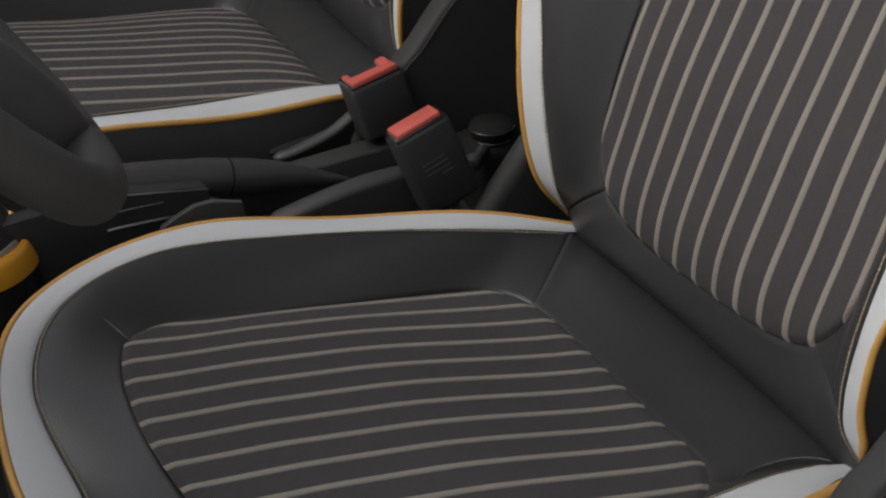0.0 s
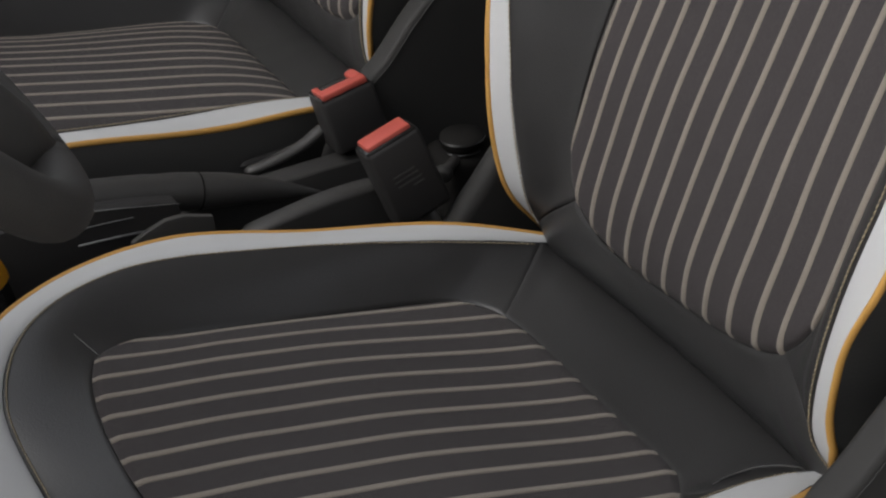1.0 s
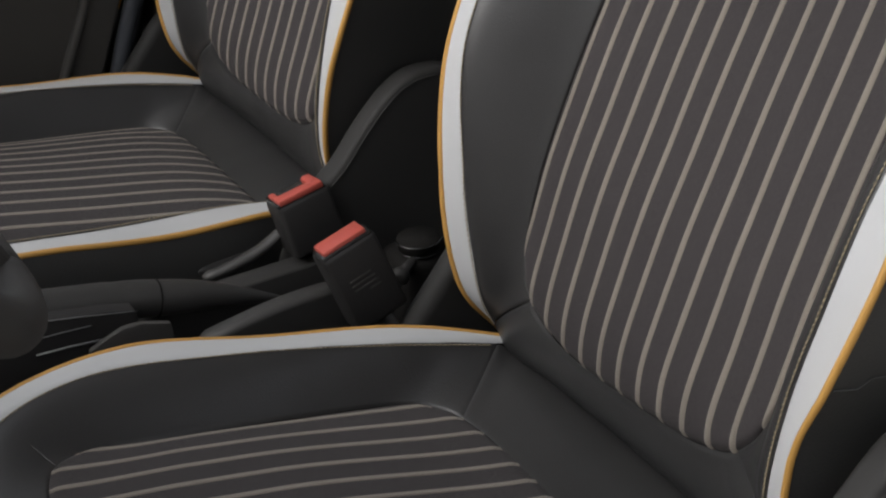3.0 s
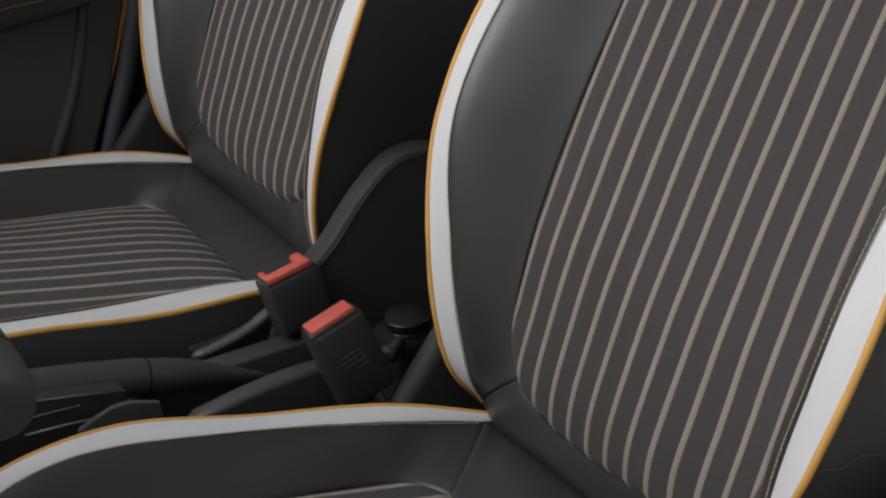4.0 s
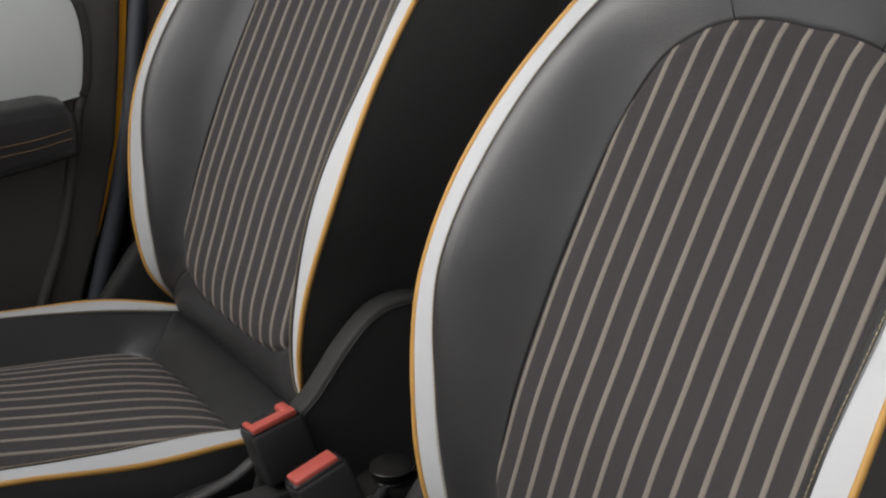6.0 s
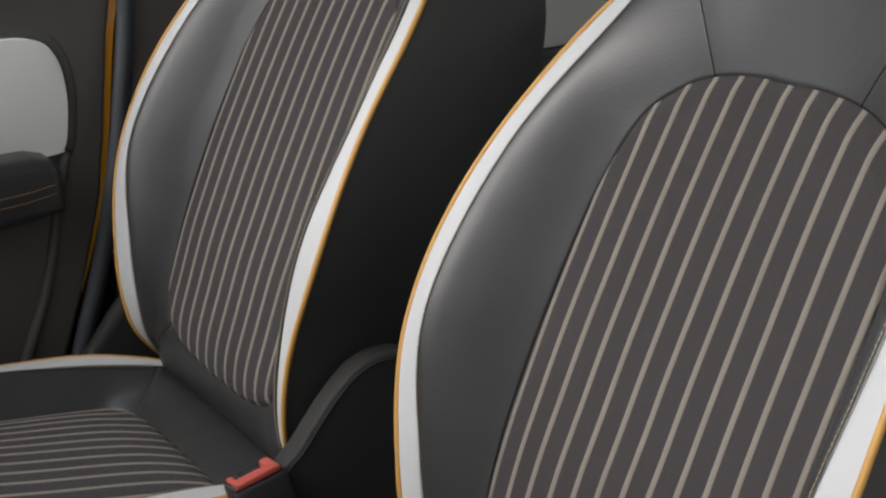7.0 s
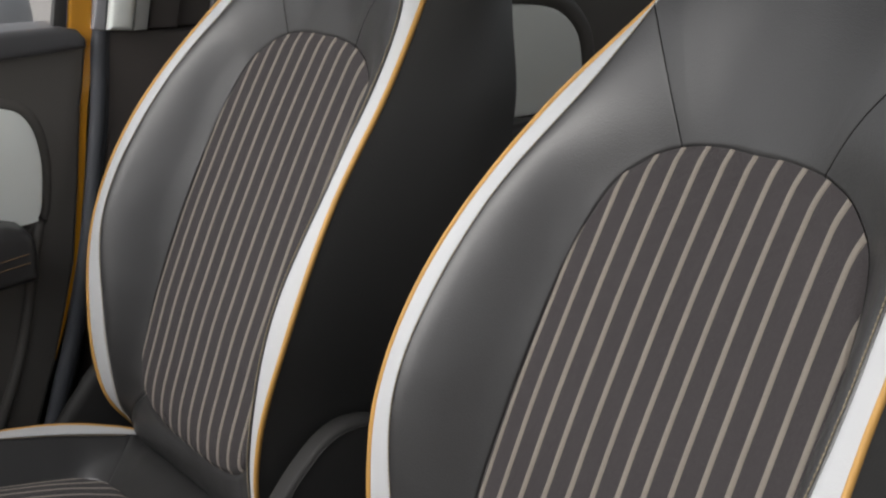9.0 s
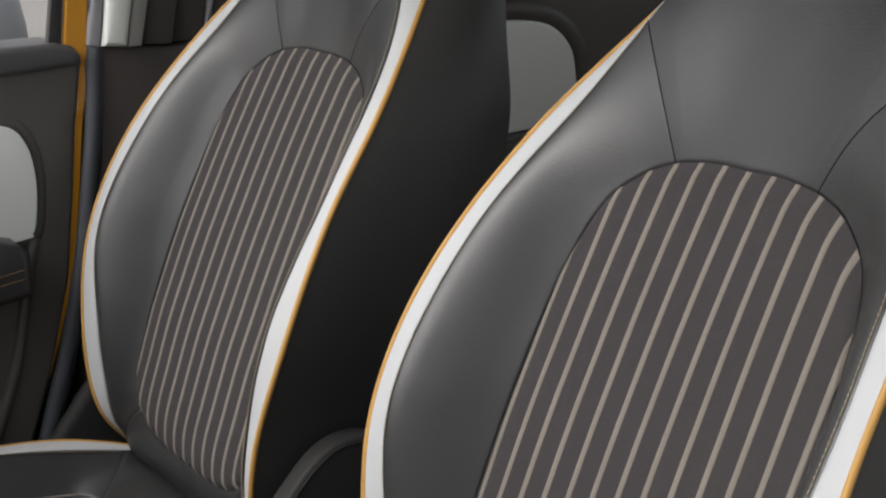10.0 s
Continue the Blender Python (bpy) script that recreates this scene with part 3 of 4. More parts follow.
def shape_edge(seat):
    """Gives the -y edge of a backrest its waist: the piping draws in above the cushion and flares below."""
    hem = ((0.351, 0.223), (0.412, 0.219), (0.455, 0.225), (0.505, 0.234), (0.56, 0.247), (0.617, 0.258), (0.66, 0.258))
    seam = ((0.37, 0.202), (0.42, 0.192), (0.467, 0.199), (0.517, 0.207), (0.58, 0.220), (0.638, 0.230))
    for ob in seat.children:
        kind = ob.name.split(".")[0]
        if kind in ("white_edging", "piping", "back_side", "side_bolster", "stitching") and max(v.co.z for v in ob.data.vertices) > 0.6:
            for v in ob.data.vertices:
                z, y = v.co.z, -v.co.y
                if y < 0.1 or not 0.40 < z < 0.66:
                    continue
                out = np.interp(z, (0.40, 0.42, 0.431, 0.447, 0.478, 0.492, 0.514, 0.528, 0.545, 0.60, 0.66), (0, 0.0055, 0.002, -0.0016, -0.004, -0.0056, -0.0048, -0.003, -0.0010, -0.0010, 0))
                draw = np.interp(z, (0.40, 0.43, 0.55, 0.59, 0.66), (0, 0.0014, 0.002, 0.0024, 0))
                y_seam, y_hem = np.interp(z, *zip(*seam)), np.interp(z, *zip(*hem))
                if kind == "back_side":
                    v.co.y -= out * max(0.0, 1 - (v.co.x - 0.26 * max(0, z - 0.505) + 0.03) / 0.10)
                elif kind in ("side_bolster", "stitching"):
                    v.co.y -= draw * max(0.0, 1 - max(0.0, y_seam - y) / 0.02)
                else:
                    w = min(1.0, max(0.0, (y - y_seam) / (y_hem - y_seam)))
                    v.co.y -= out * w + draw * (1 - w)


def spread_stripes(seat):
    """Lets the stripes of the back panel spread towards its lower hem."""
    for ob in seat.children_recursive:
        if ob.name.startswith("stripe") and ob.parent.name.startswith("back_panel"):
            for v in ob.data.vertices:
                w = np.interp(v.co.z, (0.43, 0.49, 0.60), (1, 0.9, 0))
                v.co.y += w * np.interp(v.co.y, (-0.165, -0.145, -0.11, -0.08, -0.05, 0.0, 0.06, 0.11, 0.15), (0, -0.0030, -0.0042, -0.0005, 0.0022, 0.0030, 0.0022, 0.0018, 0))


def raise_back_hem(seat, low, high):
    """Draws the lower hem of the back panel up, by low on its -y and by high on its +y side."""
    for ob in seat.children_recursive:
        if ob.name.startswith(("back_panel", "stripe", "lower_back", "side_bolster")) and ob.parent.name[:7] != "cushion":
            for v in ob.data.vertices:
                if v.co.x < 0.10 and v.co.z < 0.52:
                    k = min(1.0, max(0.0, (v.co.y + 0.12) / 0.24))
                    k = low + (high - low) * k * k * (3 - 2 * k)
                    w = min(1.0, max(0.0, (v.co.z - 0.345) / 0.055)) * min(1.0, max(0.0, (0.52 - v.co.z) / 0.09)) * min(1.0, max(0.0, (0.19 - abs(v.co.y)) / 0.03))
                    v.co.z += k * w


def raise_back_head(seat, rise):
    """Draws the -y end of the back panel's upper hem up a little."""
    for ob in seat.children_recursive:
        if ob.name.startswith(("back_panel", "stripe", "side_bolster", "headrest", "head_seam")) and ob.parent.name[:7] != "cushion":
            for v in ob.data.vertices:
                if v.co.y < 0 and 0.68 < v.co.z < 0.92 and v.co.x < 0.27:
                    k = min(1.0, -v.co.y / 0.11) * min(1.0, (v.co.z - 0.68) / 0.09, (0.92 - v.co.z) / 0.09) * min(1.0, max(0.0, (0.185 + v.co.y) / 0.03))
                    v.co.z += rise * k
                    v.co.x += 0.55 * rise * k


def pinch(seat):
    """Draws the +y edge of the back panel in a little."""
    for ob in seat.children_recursive:
        if ob.name.startswith(("back_panel", "stripe", "side_bolster")) and ob.parent.name[:7] != "cushion":
            for v in ob.data.vertices:
                if 0.12 < v.co.y < 0.21 and 0.42 < v.co.z < 0.80:
                    w = min(1.0, (v.co.z - 0.42) / 0.06, (0.80 - v.co.z) / 0.06)
                    v.co.y += w * (np.interp(v.co.y, (0.12, 0.165, 0.21), (0.12, 0.1612, 0.21)) - v.co.y)


def widen_edging(seat, depth):
    """Draws the inner seam of a backrest's +y edging inwards by depth, most at its upper half."""
    seam = ((0.40, 0.194), (0.42, 0.192), (0.517, 0.207), (0.638, 0.230), (0.765, 0.223), (0.88, 0.180), (0.97, 0.128))
    for ob in seat.children:
        if ob.name.startswith(("side_bolster", "white_edging", "stitching")):
            for v in ob.data.vertices:
                if v.co.y > 0.08 and 0.40 < v.co.z < 1.0:
                    y = np.interp(v.co.z, [a for a, _ in seam], [b for _, b in seam])
                    off = (v.co.y - y) / (0.026 if v.co.y > y else 0.05)
                    v.co.y -= depth * (1 + 0.8 * math.exp(-((v.co.z - 0.50) / 0.08) ** 2)) * max(0.0, 1 - abs(off)) * min(1.0, (v.co.z - 0.40) / 0.05) * min(1.0, (1.0 - v.co.z) / 0.08)


near_seat = build_seat((0, 0, 0), rear_shift=0.003, low_cover_shift=0.012)
tube("crease", spline([(-0.4065, 0.134, 0.4225), (-0.4135, 0.152, 0.4275), (-0.4185, 0.169, 0.4295)])(np.linspace(0, 1, 10)), np.array([5, 9, 12, 12, 12, 11, 10, 8, 5, 2]) * 0.00006,
     LEATHER, near_seat, squash=0.6)
far_seat = build_seat((0, 0.70, 0), 0.015, 0.035, True, 0.015, 0.003, 0.022, -0.006, FINE, 0.0045, 0.2)
settle_cushion(far_seat, 0.017)
sink_panel(far_seat, 0.008)
spread_cushion_edge(far_seat, 0.018)
round_corner(near_seat)
draw_seam(near_seat, 0.008)
shape_edge(near_seat)
spread_stripes(near_seat)
pinch(near_seat)
spread_cushion_edge(near_seat, 0.014)
tube("fold", spline([(-0.068, -0.140, 0.3455), (-0.050, -0.139, 0.3490), (-0.030, -0.146, 0.3540), (-0.014, -0.158, 0.3575), (-0.004, -0.172, 0.3590)])(np.linspace(0, 1, 24)),
     0.0015 * np.sin(np.linspace(0.15, math.pi - 0.15, 24)), LEATHER, near_seat, squash=0.8)
pinch(far_seat)
raise_back_head(near_seat, 0.007)
raise_back_head(far_seat, 0.006)
raise_back_hem(near_seat, 0.014, 0.001)
raise_back_hem(far_seat, 0.008, 0.007)
flare(far_seat, 1.045, 1.005)
widen_edging(far_seat, 0.004)


# ================= things between the seats =================
def build_buckle(at, notch, label):
    """A belt buckle on its stalk: at is the middle of the top."""
    b = thing("seat_belt_buckle", label, "belt buckle", at, "belt buckles")
    b.rotation_euler = [radians(a) for a in (-8, -11 if notch else -17, 0)]
    bm = bmesh.new()
    block(bm, (0.054, 0.038 if notch else 0.032, 0.056 if notch else 0.080), pose(0.001, 0.004 if notch else 0.001, -0.030 if notch else -0.042), 0.005, 3)
    part("body", bm, BLACKER, b, "", smooth=True)
    bm = bmesh.new()
    block(bm, (0.050, 0.034 if notch else 0.027, 0.004), pose(0, 0.0035 if notch else 0, -0.002), 0.0015, 2)
    part("rim", bm, GLOSS, b, "", smooth=True)
    bm = bmesh.new()
    if notch:
        block(bm, (0.046, 0.015, 0.006), pose(0, -0.0065, 0.001), 0.0015, 2)
        block(bm, (0.011, 0.022, 0.0075), pose(0.0172, 0.005, 0.0014), 0.003, 3)
        block(bm, (0.006, 0.020, 0.0055), pose(-0.0198, 0.005, 0.0007), 0.0015, 2)
    else:
        block(bm, (0.044, 0.024, 0.006), pose(0, 0, 0.001), 0.002, 2)
    part("button", bm, RED, b, "red release button", smooth=True)
    if not notch:
        for k, (x, w) in enumerate(((-0.002, 0.022), (-0.001, 0.024), (0.000, 0.024), (0.007, 0.011))):
            bm = bmesh.new()
            block(bm, (w, 0.0006, 0.0016), pose(x, -0.0152, -0.033 - 0.005 * k))
            part("moulded_mark", bm, MARK, b, "faint moulded mark")
    tube("stalk", [(0.004, 0, -0.054 if notch else -0.078), (0.008, 0, -0.11), (0.018, 0, -0.20)], 0.010, PLASTIC, b, squash=0.6)
    return b


build_buckle((-0.0970, 0.300, 0.4390), False, "black seat belt buckle with a red button between the seats")
build_buckle((-0.0895, 0.410, 0.4392), True, "black seat belt buckle with a notched red button beside the seat")

console = thing("centre_console", "black plastic centre console between the seats", "console", (0, 0, 0))
bm = prism(rounded([(-1.0, 0.0), (-1.0, 0.33), (-0.5, 0.33), (-0.30, 0.335), (-0.12, 0.31), (0.0, 0.26), (0.25, 0.25), (0.25, 0.0)], 5), 0.275, 0.425, 0.012)
part("body", bm, PLASTIC, console, "", smooth=True)
bm = prism([(-0.45, 0.32), (-0.45, 0.430), (-0.372, 0.433), (-0.300, 0.419), (-0.278, 0.413), (-0.275, 0.400), (-0.285, 0.32)], 0.335, 0.352, 0.001, 2)
part("tray_wall", bm, BLACKER, console, "black tray wall", smooth=True)
for z0, z1, x0, x1, r in ((0.4149, 0.4117, -0.369, -0.317, 0.0005), (0.4000, 0.3951, -0.367, -0.308, 0.0010), (0.4325, 0.4120, -0.372, -0.276, 0.0004)):
    tube("trim_line", [(x0, 0.3345, z0), ((x0 + x1) / 2, 0.3340, (z0 + z1) / 2 + 0.0008), (x1, 0.3345, z1)], r, SATIN, console, "thin satin trim line", sides=6)
bm = prism([(-0.334, 0.35), (-0.3243, 0.3940), (-0.3103, 0.4005), (-0.2933, 0.4060), (-0.277, 0.4055), (-0.252, 0.3970), (-0.2505, 0.384), (-0.248, 0.33)], 0.323, 0.329, 0.001)
part("gaiter_flap", bm, GRIP, console, "matt grey flap", smooth=True)
bm = prism([(-0.285, 0.29), (-0.280, 0.366), (-0.272, 0.3722), (-0.083, 0.3735), (-0.05, 0.35), (-0.03, 0.28)], 0.386, 0.412, 0.0025)
part("rail_cover", bm, PLASTIC, console, "", smooth=True)
# Leaf-shaped adjusting lever at the side of the far seat.
tube("seat_rail_cap", spline([(-0.184, 0.450, 0.3655), (-0.165, 0.450, 0.3652), (-0.135, 0.450, 0.3665), (-0.115, 0.450, 0.3705), (-0.098, 0.450, 0.3765)])(np.linspace(0, 1, 24)),
     np.concatenate([[0.002, 0.0042], np.linspace(0.0052, 0.0040, 20), [0.003, 0.0012]]), BLACKER, console)
bm = prism([(-0.236, 0.29), (-0.235, 0.330), (-0.228, 0.366), (-0.2192, 0.3725), (-0.191, 0.3770), (-0.1625, 0.3808), (-0.134, 0.3830), (-0.105, 0.3828), (-0.080, 0.378), (-0.055, 0.362), (-0.045, 0.29)], 0.318, 0.340, 0.0065, 5)
part("side_plate", bm, PLASTIC, console, "", smooth=True)

anchor = thing("belt_anchor", "glossy black belt anchor cap behind the buckles", "belt anchor", (0.010, 0.365, 0.262))
bm = bmesh.new()
block(bm, (0.066, 0.056, 0.118), pose(0.004, 0.006, 0.046), 0.012)
part("bracket", bm, MATT, anchor, "", smooth=True)
tube("cap", [(0, 0, 0.104), (0, 0, 0.108), (0, 0, 0.116), (0, 0, 0.1185), (0, 0, 0.1175), (0, 0, 0.1075)], [0.014, 0.020, 0.021, 0.0205, 0.0192, 0.0180], MATT, anchor, sides=32)
w = np.linspace(radians(165), radians(330), 31)
tube("cap_lip", np.stack([0.0215 * np.cos(w), 0.0215 * np.sin(w), 0.1165 + 0 * w], axis=1), 0.0011, GLOSS, anchor, "glossy lip", sides=6)
w = np.linspace(radians(190), radians(300), 21)
tube("cap_lip", np.stack([0.0195 * np.cos(w), 0.0195 * np.sin(w), 0.1055 + 0 * w], axis=1), 0.0010, GLOSS, anchor, "glossy lip", sides=6)
tube("bolt_cap", [(-0.0355, -0.031, 0.1035), (-0.0375, -0.033, 0.1030), (-0.040, -0.0365, 0.1020), (-0.0405, -0.037, 0.1018)], [0.0085, 0.0085, 0.0078, 0.0055], COVER, anchor, sides=20)
tube("bolt", [(0.0, 0.0, 0.100), (-0.036, -0.0315, 0.1034)], 0.005, BLACKER, anchor, sides=14)

brake = thing("handbrake", "black handbrake lever lying low between the seats", "handbrake", (0, 0, 0))
tube("lever", spline([(-0.41, 0.372, 0.432), (-0.36, 0.372, 0.422), (-0.30, 0.372, 0.410), (-0.2475, 0.372, 0.3972), (-0.2024, 0.372, 0.385), (-0.171, 0.372, 0.3735), (-0.1383, 0.372, 0.3605), (-0.125, 0.372, 0.354)])(np.linspace(0, 1, 71)),
     np.interp(np.linspace(0, 1, 71), (0, 0.40, 0.4286, 0.457, 0.50, 0.64, 0.80, 0.95, 1), (0.0175, 0.0175, 0.0169, 0.0173, 0.0174, 0.0155, 0.0105, 0.0035, 0.001)), PLASTIC, brake, sides=24)
tube("joint", [(-0.2482, 0.372, 0.39735), (-0.2470, 0.372, 0.39705)], 0.0172, MATT, brake, "dark joint behind the grip", sides=24)

gear = thing("gear_lever", "gear lever surround with a mango yellow ring", "gear lever", (0, 0, 0))
AXIS = np.array([-0.480, 0.362, 0.0])


def turned(profile, n=56):
    """A round body about the lever's axis, from radii and heights."""
    bm = bmesh.new()
    rings = [[bm.verts.new((AXIS[0] + r * math.cos(2 * math.pi * k / n), AXIS[1] + r * math.sin(2 * math.pi * k / n), z)) for k in range(n)] for r, z in profile]
    for lower, upper in zip(rings, rings[1:]):
        for k in range(n):
            bm.faces.new((lower[k], lower[(k + 1) % n], upper[(k + 1) % n], upper[k]))
    return bm


part("ring", turned([(0.0560, 0.388), (0.0590, 0.390), (0.0585, 0.397), (0.0560, 0.407), (0.0535, 0.4125), (0.0510, 0.4140), (0.0490, 0.4125), (0.0480, 0.4060)]), PAINT, gear, "mango yellow ring", smooth=True)
part("socket", turned([(0.064, 0.310), (0.062, 0.350), (0.0585, 0.380), (0.0565, 0.389), (0.050, 0.391)]), GLOSS, gear, smooth=True)
part("collar", turned([(0.0482, 0.404), (0.0478, 0.413), (0.0465, 0.4155), (0.0440, 0.4150), (0.0425, 0.411)]), SATIN, gear, "satin grey collar", smooth=True)
part("gaiter", turned([(0.0430, 0.408), (0.0425, 0.418), (0.0400, 0.428), (0.0340, 0.438), (0.0250, 0.448), (0.0170, 0.462), (0.0130, 0.500), (0.0150, 0.530), (0.0200, 0.545), (0.0140, 0.556), (0.001, 0.558)]), LEATHER, gear, smooth=True)

# ================= steering wheel =================
wheel = thing("steering_wheel", "dark leather steering wheel", "steering wheel", (-0.541, 0.047, 0.777))
TILT_W = radians(36)
e1, e2, e3 = np.array([math.sin(TILT_W), 0, -math.cos(TILT_W)]), np.array([0, 1, 0]), np.array([math.cos(TILT_W), 0, math.sin(TILT_W)])
w = np.linspace(0, 2 * math.pi, 97)
tube("rim", 0.182 * (np.cos(w)[:, None] * e1 + np.sin(w)[:, None] * e2), 0.018, GRIP, wheel, sides=18)
for k in (90, 270, 0):
    d = math.cos(radians(k)) * e1 + math.sin(radians(k)) * e2
    tube("spoke", [d * 0.05 - e3 * 0.03, d * 0.11 - e3 * 0.012, d * 0.15 - e3 * 0.004, d * 0.178], [0.045, 0.042, 0.035, 0.022] if k else [0.042, 0.036, 0.027, 0.016], GRIP, wheel, sides=16)
tube("hub", [-e3 * 0.07, -e3 * 0.03, -e3 * 0.012, -e3 * 0.006], [0.05, 0.075, 0.068, 0.05], PLASTIC, wheel, sides=32)

# ================= far side of the car =================
door = thing("front_door", "dark front door with a pale insert, armrest and mango painted edge", "car door", (0, 0, 0))
EDGE = [(0.045, 0.84), (0.0408, 0.803), (0.0249, 0.7305), (0.0100, 0.638), (-0.008, 0.541), (-0.033, 0.463), (-0.048, 0.42), (-0.085, 0.33), (-0.16, 0.10)]
bm = prism([(-0.85, 0.10), (-0.85, 0.815), (-0.05, 0.815), (0.022, 0.812), (0.0395, 0.808)] + EDGE[1:], 1.03, 1.10, 0.007, 4)
part("card", bm, DOOR, door, "", smooth=True)
bm = prism([(-0.85, 0.803), (-0.85, 0.838), (-0.05, 0.837), (0.012, 0.833), (0.032, 0.826), (0.040, 0.815), (0.0405, 0.803)], 1.022, 1.10, 0.017, 6)
part("sill_top", bm, SILL, door, "soft grey top of the door", smooth=True)
INSERT = [(-0.50, 0.63), (-0.50, 0.735), (-0.40, 0.752), (-0.20, 0.755), (-0.10, 0.752), (-0.066, 0.745), (-0.050, 0.735), (-0.039, 0.712), (-0.0355, 0.683), (-0.0365, 0.658),
          (-0.042, 0.624), (-0.048, 0.610), (-0.062, 0.604), (-0.2, 0.600), (-0.46, 0.60)]
bm = prism(rounded(INSERT, 4), 1.020, 1.036, 0.005)
part("insert", bm, PALE, door, "pale grey plastic insert", smooth=True)
ring = np.array(rounded(INSERT, 6))
mid = np.array([-0.26, 0.675])
away = (ring - mid) / np.linalg.norm(ring - mid, axis=1, keepdims=True)
ring = ring + away * 0.008
tube("insert_rim", np.vstack([[(x, 1.0375, z) for x, z in ring], [(ring[0][0], 1.0375, ring[0][1])]]), 0.010, DOOR, door, sides=12)
bm = prism([(-0.6, 0.54), (-0.6, 0.60), (-0.3, 0.622), (-0.10, 0.618), (-0.078, 0.611), (-0.068, 0.598), (-0.066, 0.575), (-0.068, 0.546), (-0.3, 0.525)], 0.968, 1.035, 0.016, 5)
part("armrest", bm, LEATHER, door, "padded leather armrest", smooth=True)
for dz in (0.0, -0.011):
    stitches("stitching", [(-0.45, 0.966, 0.578 + dz), (-0.25, 0.966, 0.578 + dz), (-0.12, 0.966, 0.580 + dz), (-0.075, 0.968, 0.584 + dz)], 1, np.array([0, -1.0, 0]),
             BROWN_THREAD, door, step=0.0045, length=0.0042, r=0.0008)
line = spline([(-0.045, 1.030, 0.603), (-0.060, 1.029, 0.55), (-0.079, 1.029, 0.478), (-0.092, 1.029, 0.437), (-0.106, 1.029, 0.404), (-0.128, 1.029, 0.357), (-0.165, 1.029, 0.27)])
tube("card_ridge", line(np.linspace(0, 1, 30)), 0.007, DOOR, door)
bm = bmesh.new()
inner = EDGE[:7]
width = (0.0125, 0.0105, 0.0090, 0.0078, 0.0055, 0.0030, 0.0006)
outer = [(x + w, z) for (x, z), w in zip(inner, width)]
outer = [(x + 0.0015, z) for x, z in outer]
bm = prism(outer + inner[::-1], 1.036, 1.095, 0.002, 2)
part("painted_edge", bm, PAINT, door, "mango yellow painted edge")
bm = prism([(0.0175, 0.79), (0.0258, 0.845), (0.0345, 0.895), (0.0555, 1.25), (0.0845, 1.25), (0.0635, 0.895), (0.0545, 0.84), (0.0530, 0.812), (0.036, 0.79)], 1.034, 1.095, 0.003, 2)
part("painted_frame", bm, PAINT, door, "mango yellow painted window frame")
bm = prism([(0.0, 0.805), (0.0045, 0.833), (0.0151, 0.8834), (0.037, 1.25), (0.053, 1.25), (0.0301, 0.8813), (0.0220, 0.833), (0.0180, 0.805)], 1.035, 1.047, 0.002)
part("window_frame", bm, PLASTIC, door, "dark window frame", smooth=True)

pillar = thing("door_pillar", "dark door pillar with a pale grey upper trim", "pillar", (0, 0, 0))
bm = prism([(-0.02, -0.02), (-0.02, 0.30), (0.03, 0.50), (0.050, 0.66), (0.066, 0.80), (0.067, 0.820), (0.16, 0.808), (0.43, 0.79), (0.43, -0.02)], 1.035, 1.10, 0.006)
part("lower_trim", bm, BROWN, pillar, "", smooth=True)
bm = prism([(0.0665, 0.8215), (0.0785, 0.877), (0.107, 1.27), (0.142, 1.27), (0.1111, 0.8722), (0.0982, 0.8164)], 1.015, 1.09, 0.010, 4)
part("upper_trim", bm, PALE, pillar, "pale grey upper trim", smooth=True)
# Turned side of the pale trim; mid grey stands for its shade.
bm = prism([(0.0985, 0.8162), (0.1115, 0.8722), (0.1425, 1.27), (0.162, 1.27), (0.1305, 0.8697), (0.1165, 0.8155)], 1.019, 1.09, 0.003)
part("upper_trim_return", bm, PALE_SHADED, pillar, "shaded side of the pale trim, its shade put into mid grey", smooth=True)
bm = prism([(0.122, 0.815), (0.134, 0.869), (0.166, 1.27), (0.2125, 1.27), (0.1745, 0.869), (0.1600, 0.810)], 1.03, 1.09, 0.003)
part("belt_cover", bm, BROWN, pillar, "", smooth=True)
bm = prism([(0.1605, 0.811), (0.1760, 0.869), (0.2140, 1.27), (0.2600, 1.27), (0.2185, 0.869), (0.2050, 0.806)], 1.040, 1.09, 0.004)
part("rear_window_frame", bm, BROWN, pillar, "", smooth=True)
bm = prism([(0.2055, 0.807), (0.2190, 0.869), (0.2605, 1.27), (0.2660, 1.27), (0.2245, 0.869), (0.2110, 0.806)], 1.036, 1.09, 0.001)
part("frame_strip", bm, PALE_STRIP, pillar, "light grey strip beside the window frames", smooth=True)
bm = prism([(0.2115, 0.806), (0.2250, 0.869), (0.2665, 1.27), (0.32, 1.27), (0.275, 0.869), (0.26, 0.80)], 1.040, 1.09, 0.004)
part("quarter_frame", bm, BROWN, pillar, "", smooth=True)
seal = spline([(0.105, 1.036, 1.27), (0.070, 1.036, 0.876), (0.060, 1.036, 0.817), (0.050, 1.036, 0.74), (0.037, 1.036, 0.672), (0.015, 1.036, 0.57), (-0.02, 1.036, 0.45), (-0.05, 1.036, 0.37),
               (-0.11, 1.036, 0.2)])
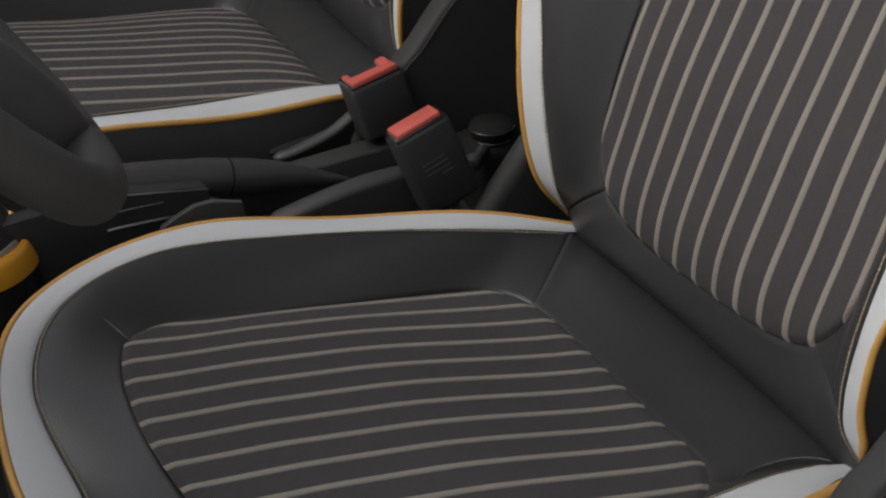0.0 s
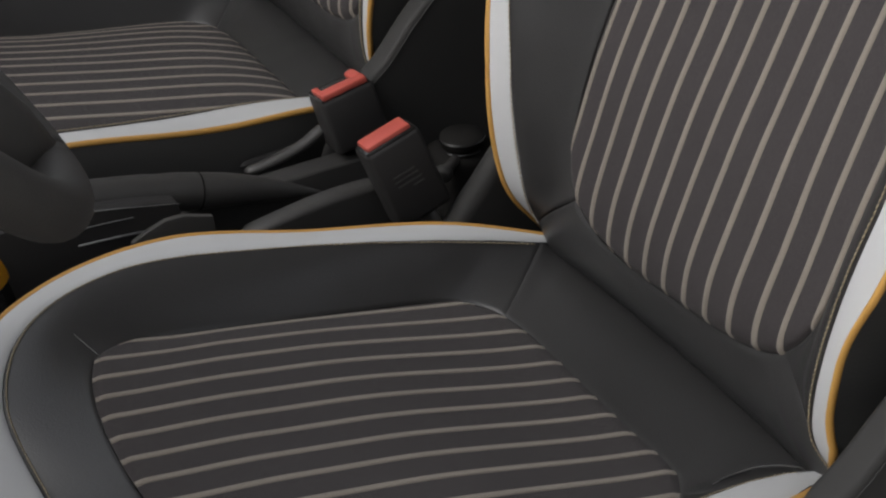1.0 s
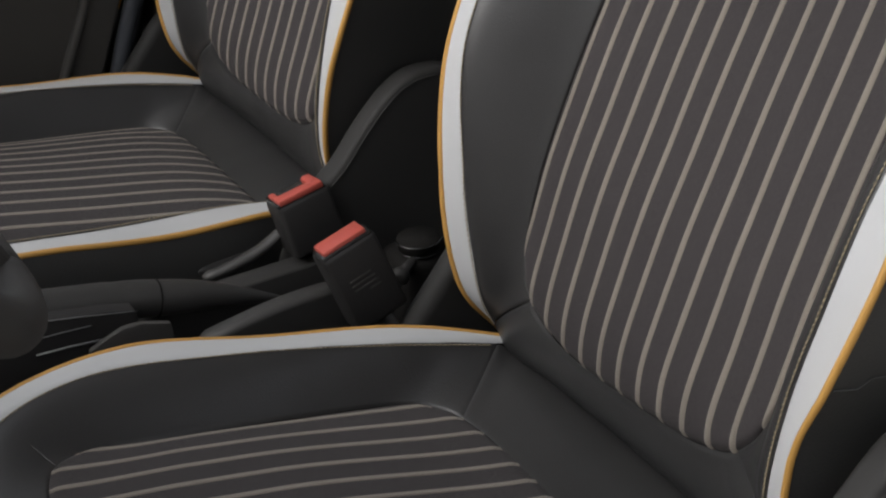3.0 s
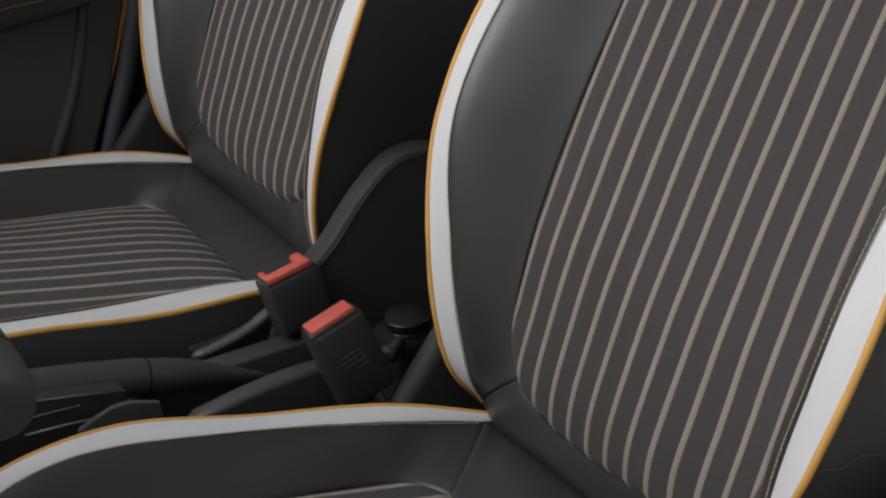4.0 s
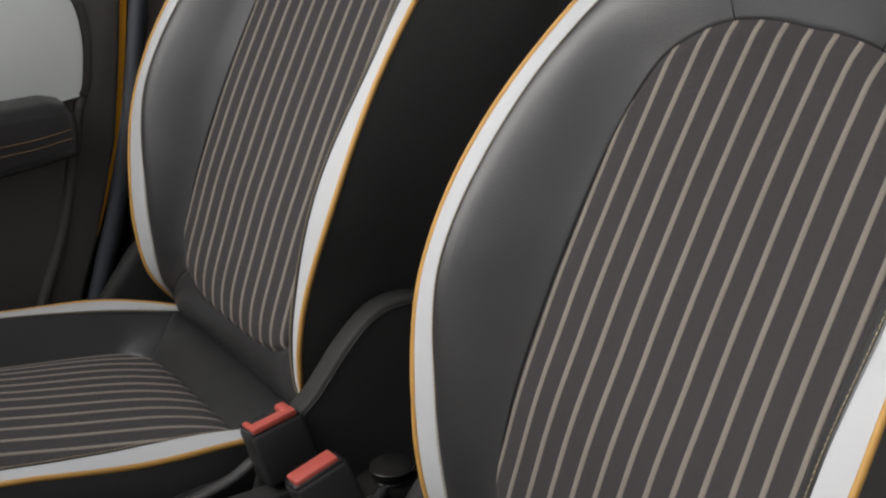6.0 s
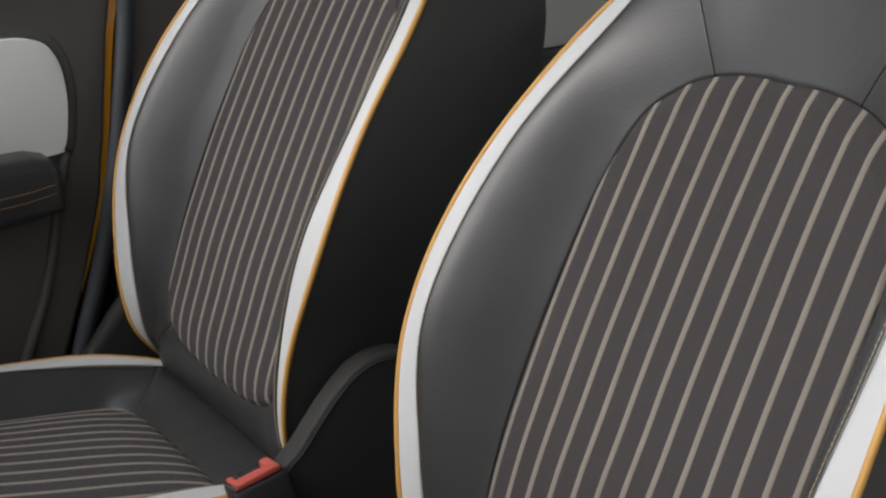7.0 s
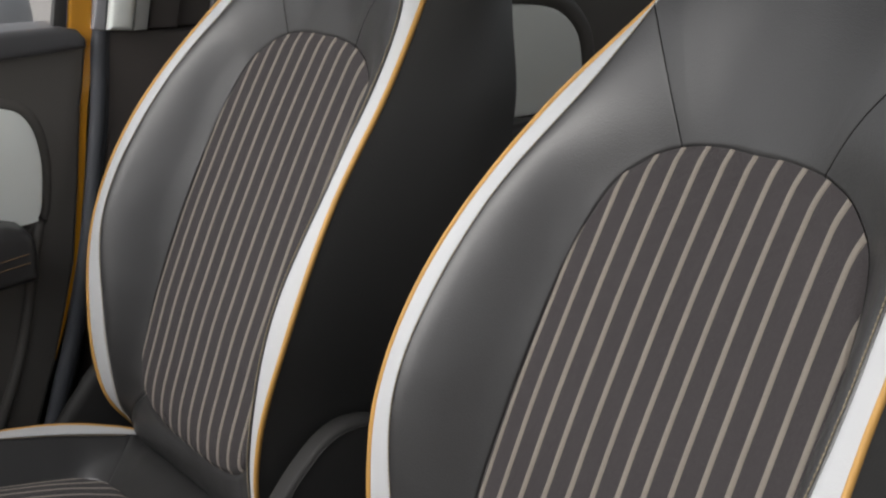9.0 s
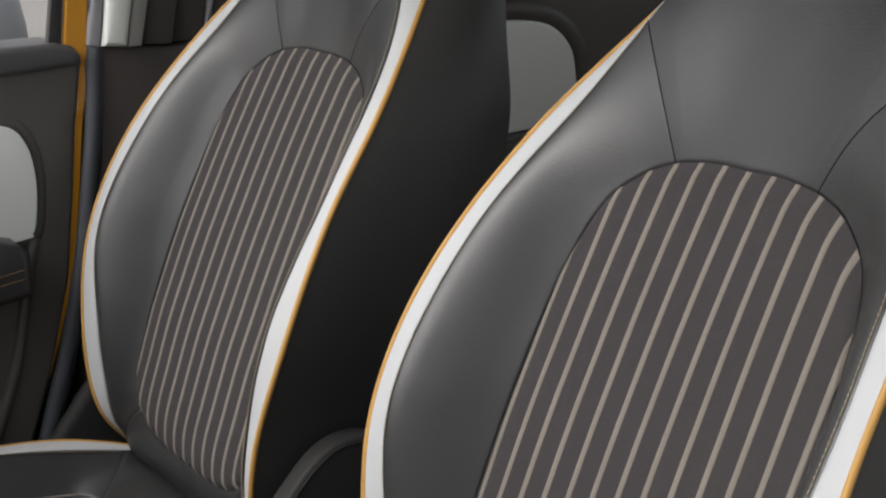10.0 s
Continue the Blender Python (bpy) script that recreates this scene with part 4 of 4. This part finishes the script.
tube("seal", seal(np.linspace(0, 1, 60)), 0.0105, RUBBER, pillar, "rubber door seal")
tube("seal_lip", seal(np.linspace(0, 1, 60)) + np.array([0.011, 0.002, 0.0]), 0.004, RUBBER, pillar, "rubber door seal")

# Bright reflection on the upper seal, put in as a light grey strip.
bm = prism([(0.0505, 0.825), (0.0623, 0.878), (0.0933, 1.26), (0.1066, 1.26), (0.0756, 0.8762), (0.0646, 0.8196)], 1.024, 1.06, 0.003)
part("frame_strip", bm, PALE_STRIP, pillar, "light grey strip beside the window frames", smooth=True)
rear_door = thing("rear_door", "dark rear door with a pale grey insert", "car door", (0, 0, 0))
bm = prism([(0.435, -0.02), (0.435, 0.86), (1.4, 0.86), (1.4, -0.02)], 1.045, 1.10, 0.012)
part("card", bm, DOOR, rear_door, "", smooth=True)
RINSERT = [(0.50, 0.64), (0.51, 0.73), (0.55, 0.764), (0.62, 0.772), (0.69, 0.766), (0.735, 0.750), (0.763, 0.715), (0.769, 0.67), (0.768, 0.635), (0.762, 0.612), (0.70, 0.610), (0.58, 0.614)]
bm = prism(rounded(RINSERT, 4), 1.034, 1.05, 0.005)
part("insert", bm, PALE, rear_door, "pale grey plastic insert", smooth=True)
ring = np.array(rounded(RINSERT, 6))
mid = np.array([0.64, 0.69])
ring = ring + (ring - mid) / np.linalg.norm(ring - mid, axis=1, keepdims=True) * 0.014
tube("insert_rim", np.vstack([[(x, 1.050, z) for x, z in ring], [(ring[0][0], 1.050, ring[0][1])]]), 0.015, DOOR, rear_door, sides=12)
bm = prism(rounded([(0.46, 0.53), (0.46, 0.60), (0.60, 0.612), (0.72, 0.607), (0.80, 0.60), (0.82, 0.56), (0.78, 0.52)], 5), 0.995, 1.046, 0.012)
part("armrest", bm, LEATHER, rear_door, "dark padded armrest", smooth=True)

# ================= outside =================
post = thing("bollard", "grey tapered bollard standing on the paving", "bollard", (1.05, 5.2, -0.42))
tube("body", [(0, 0, 0), (0, 0, 0.4), (0, 0, 0.64), (0, 0, 0.73), (0, 0, 0.775), (0, 0, 0.795)], [0.19, 0.178, 0.171, 0.158, 0.125, 0.05], GREY, post, sides=28)
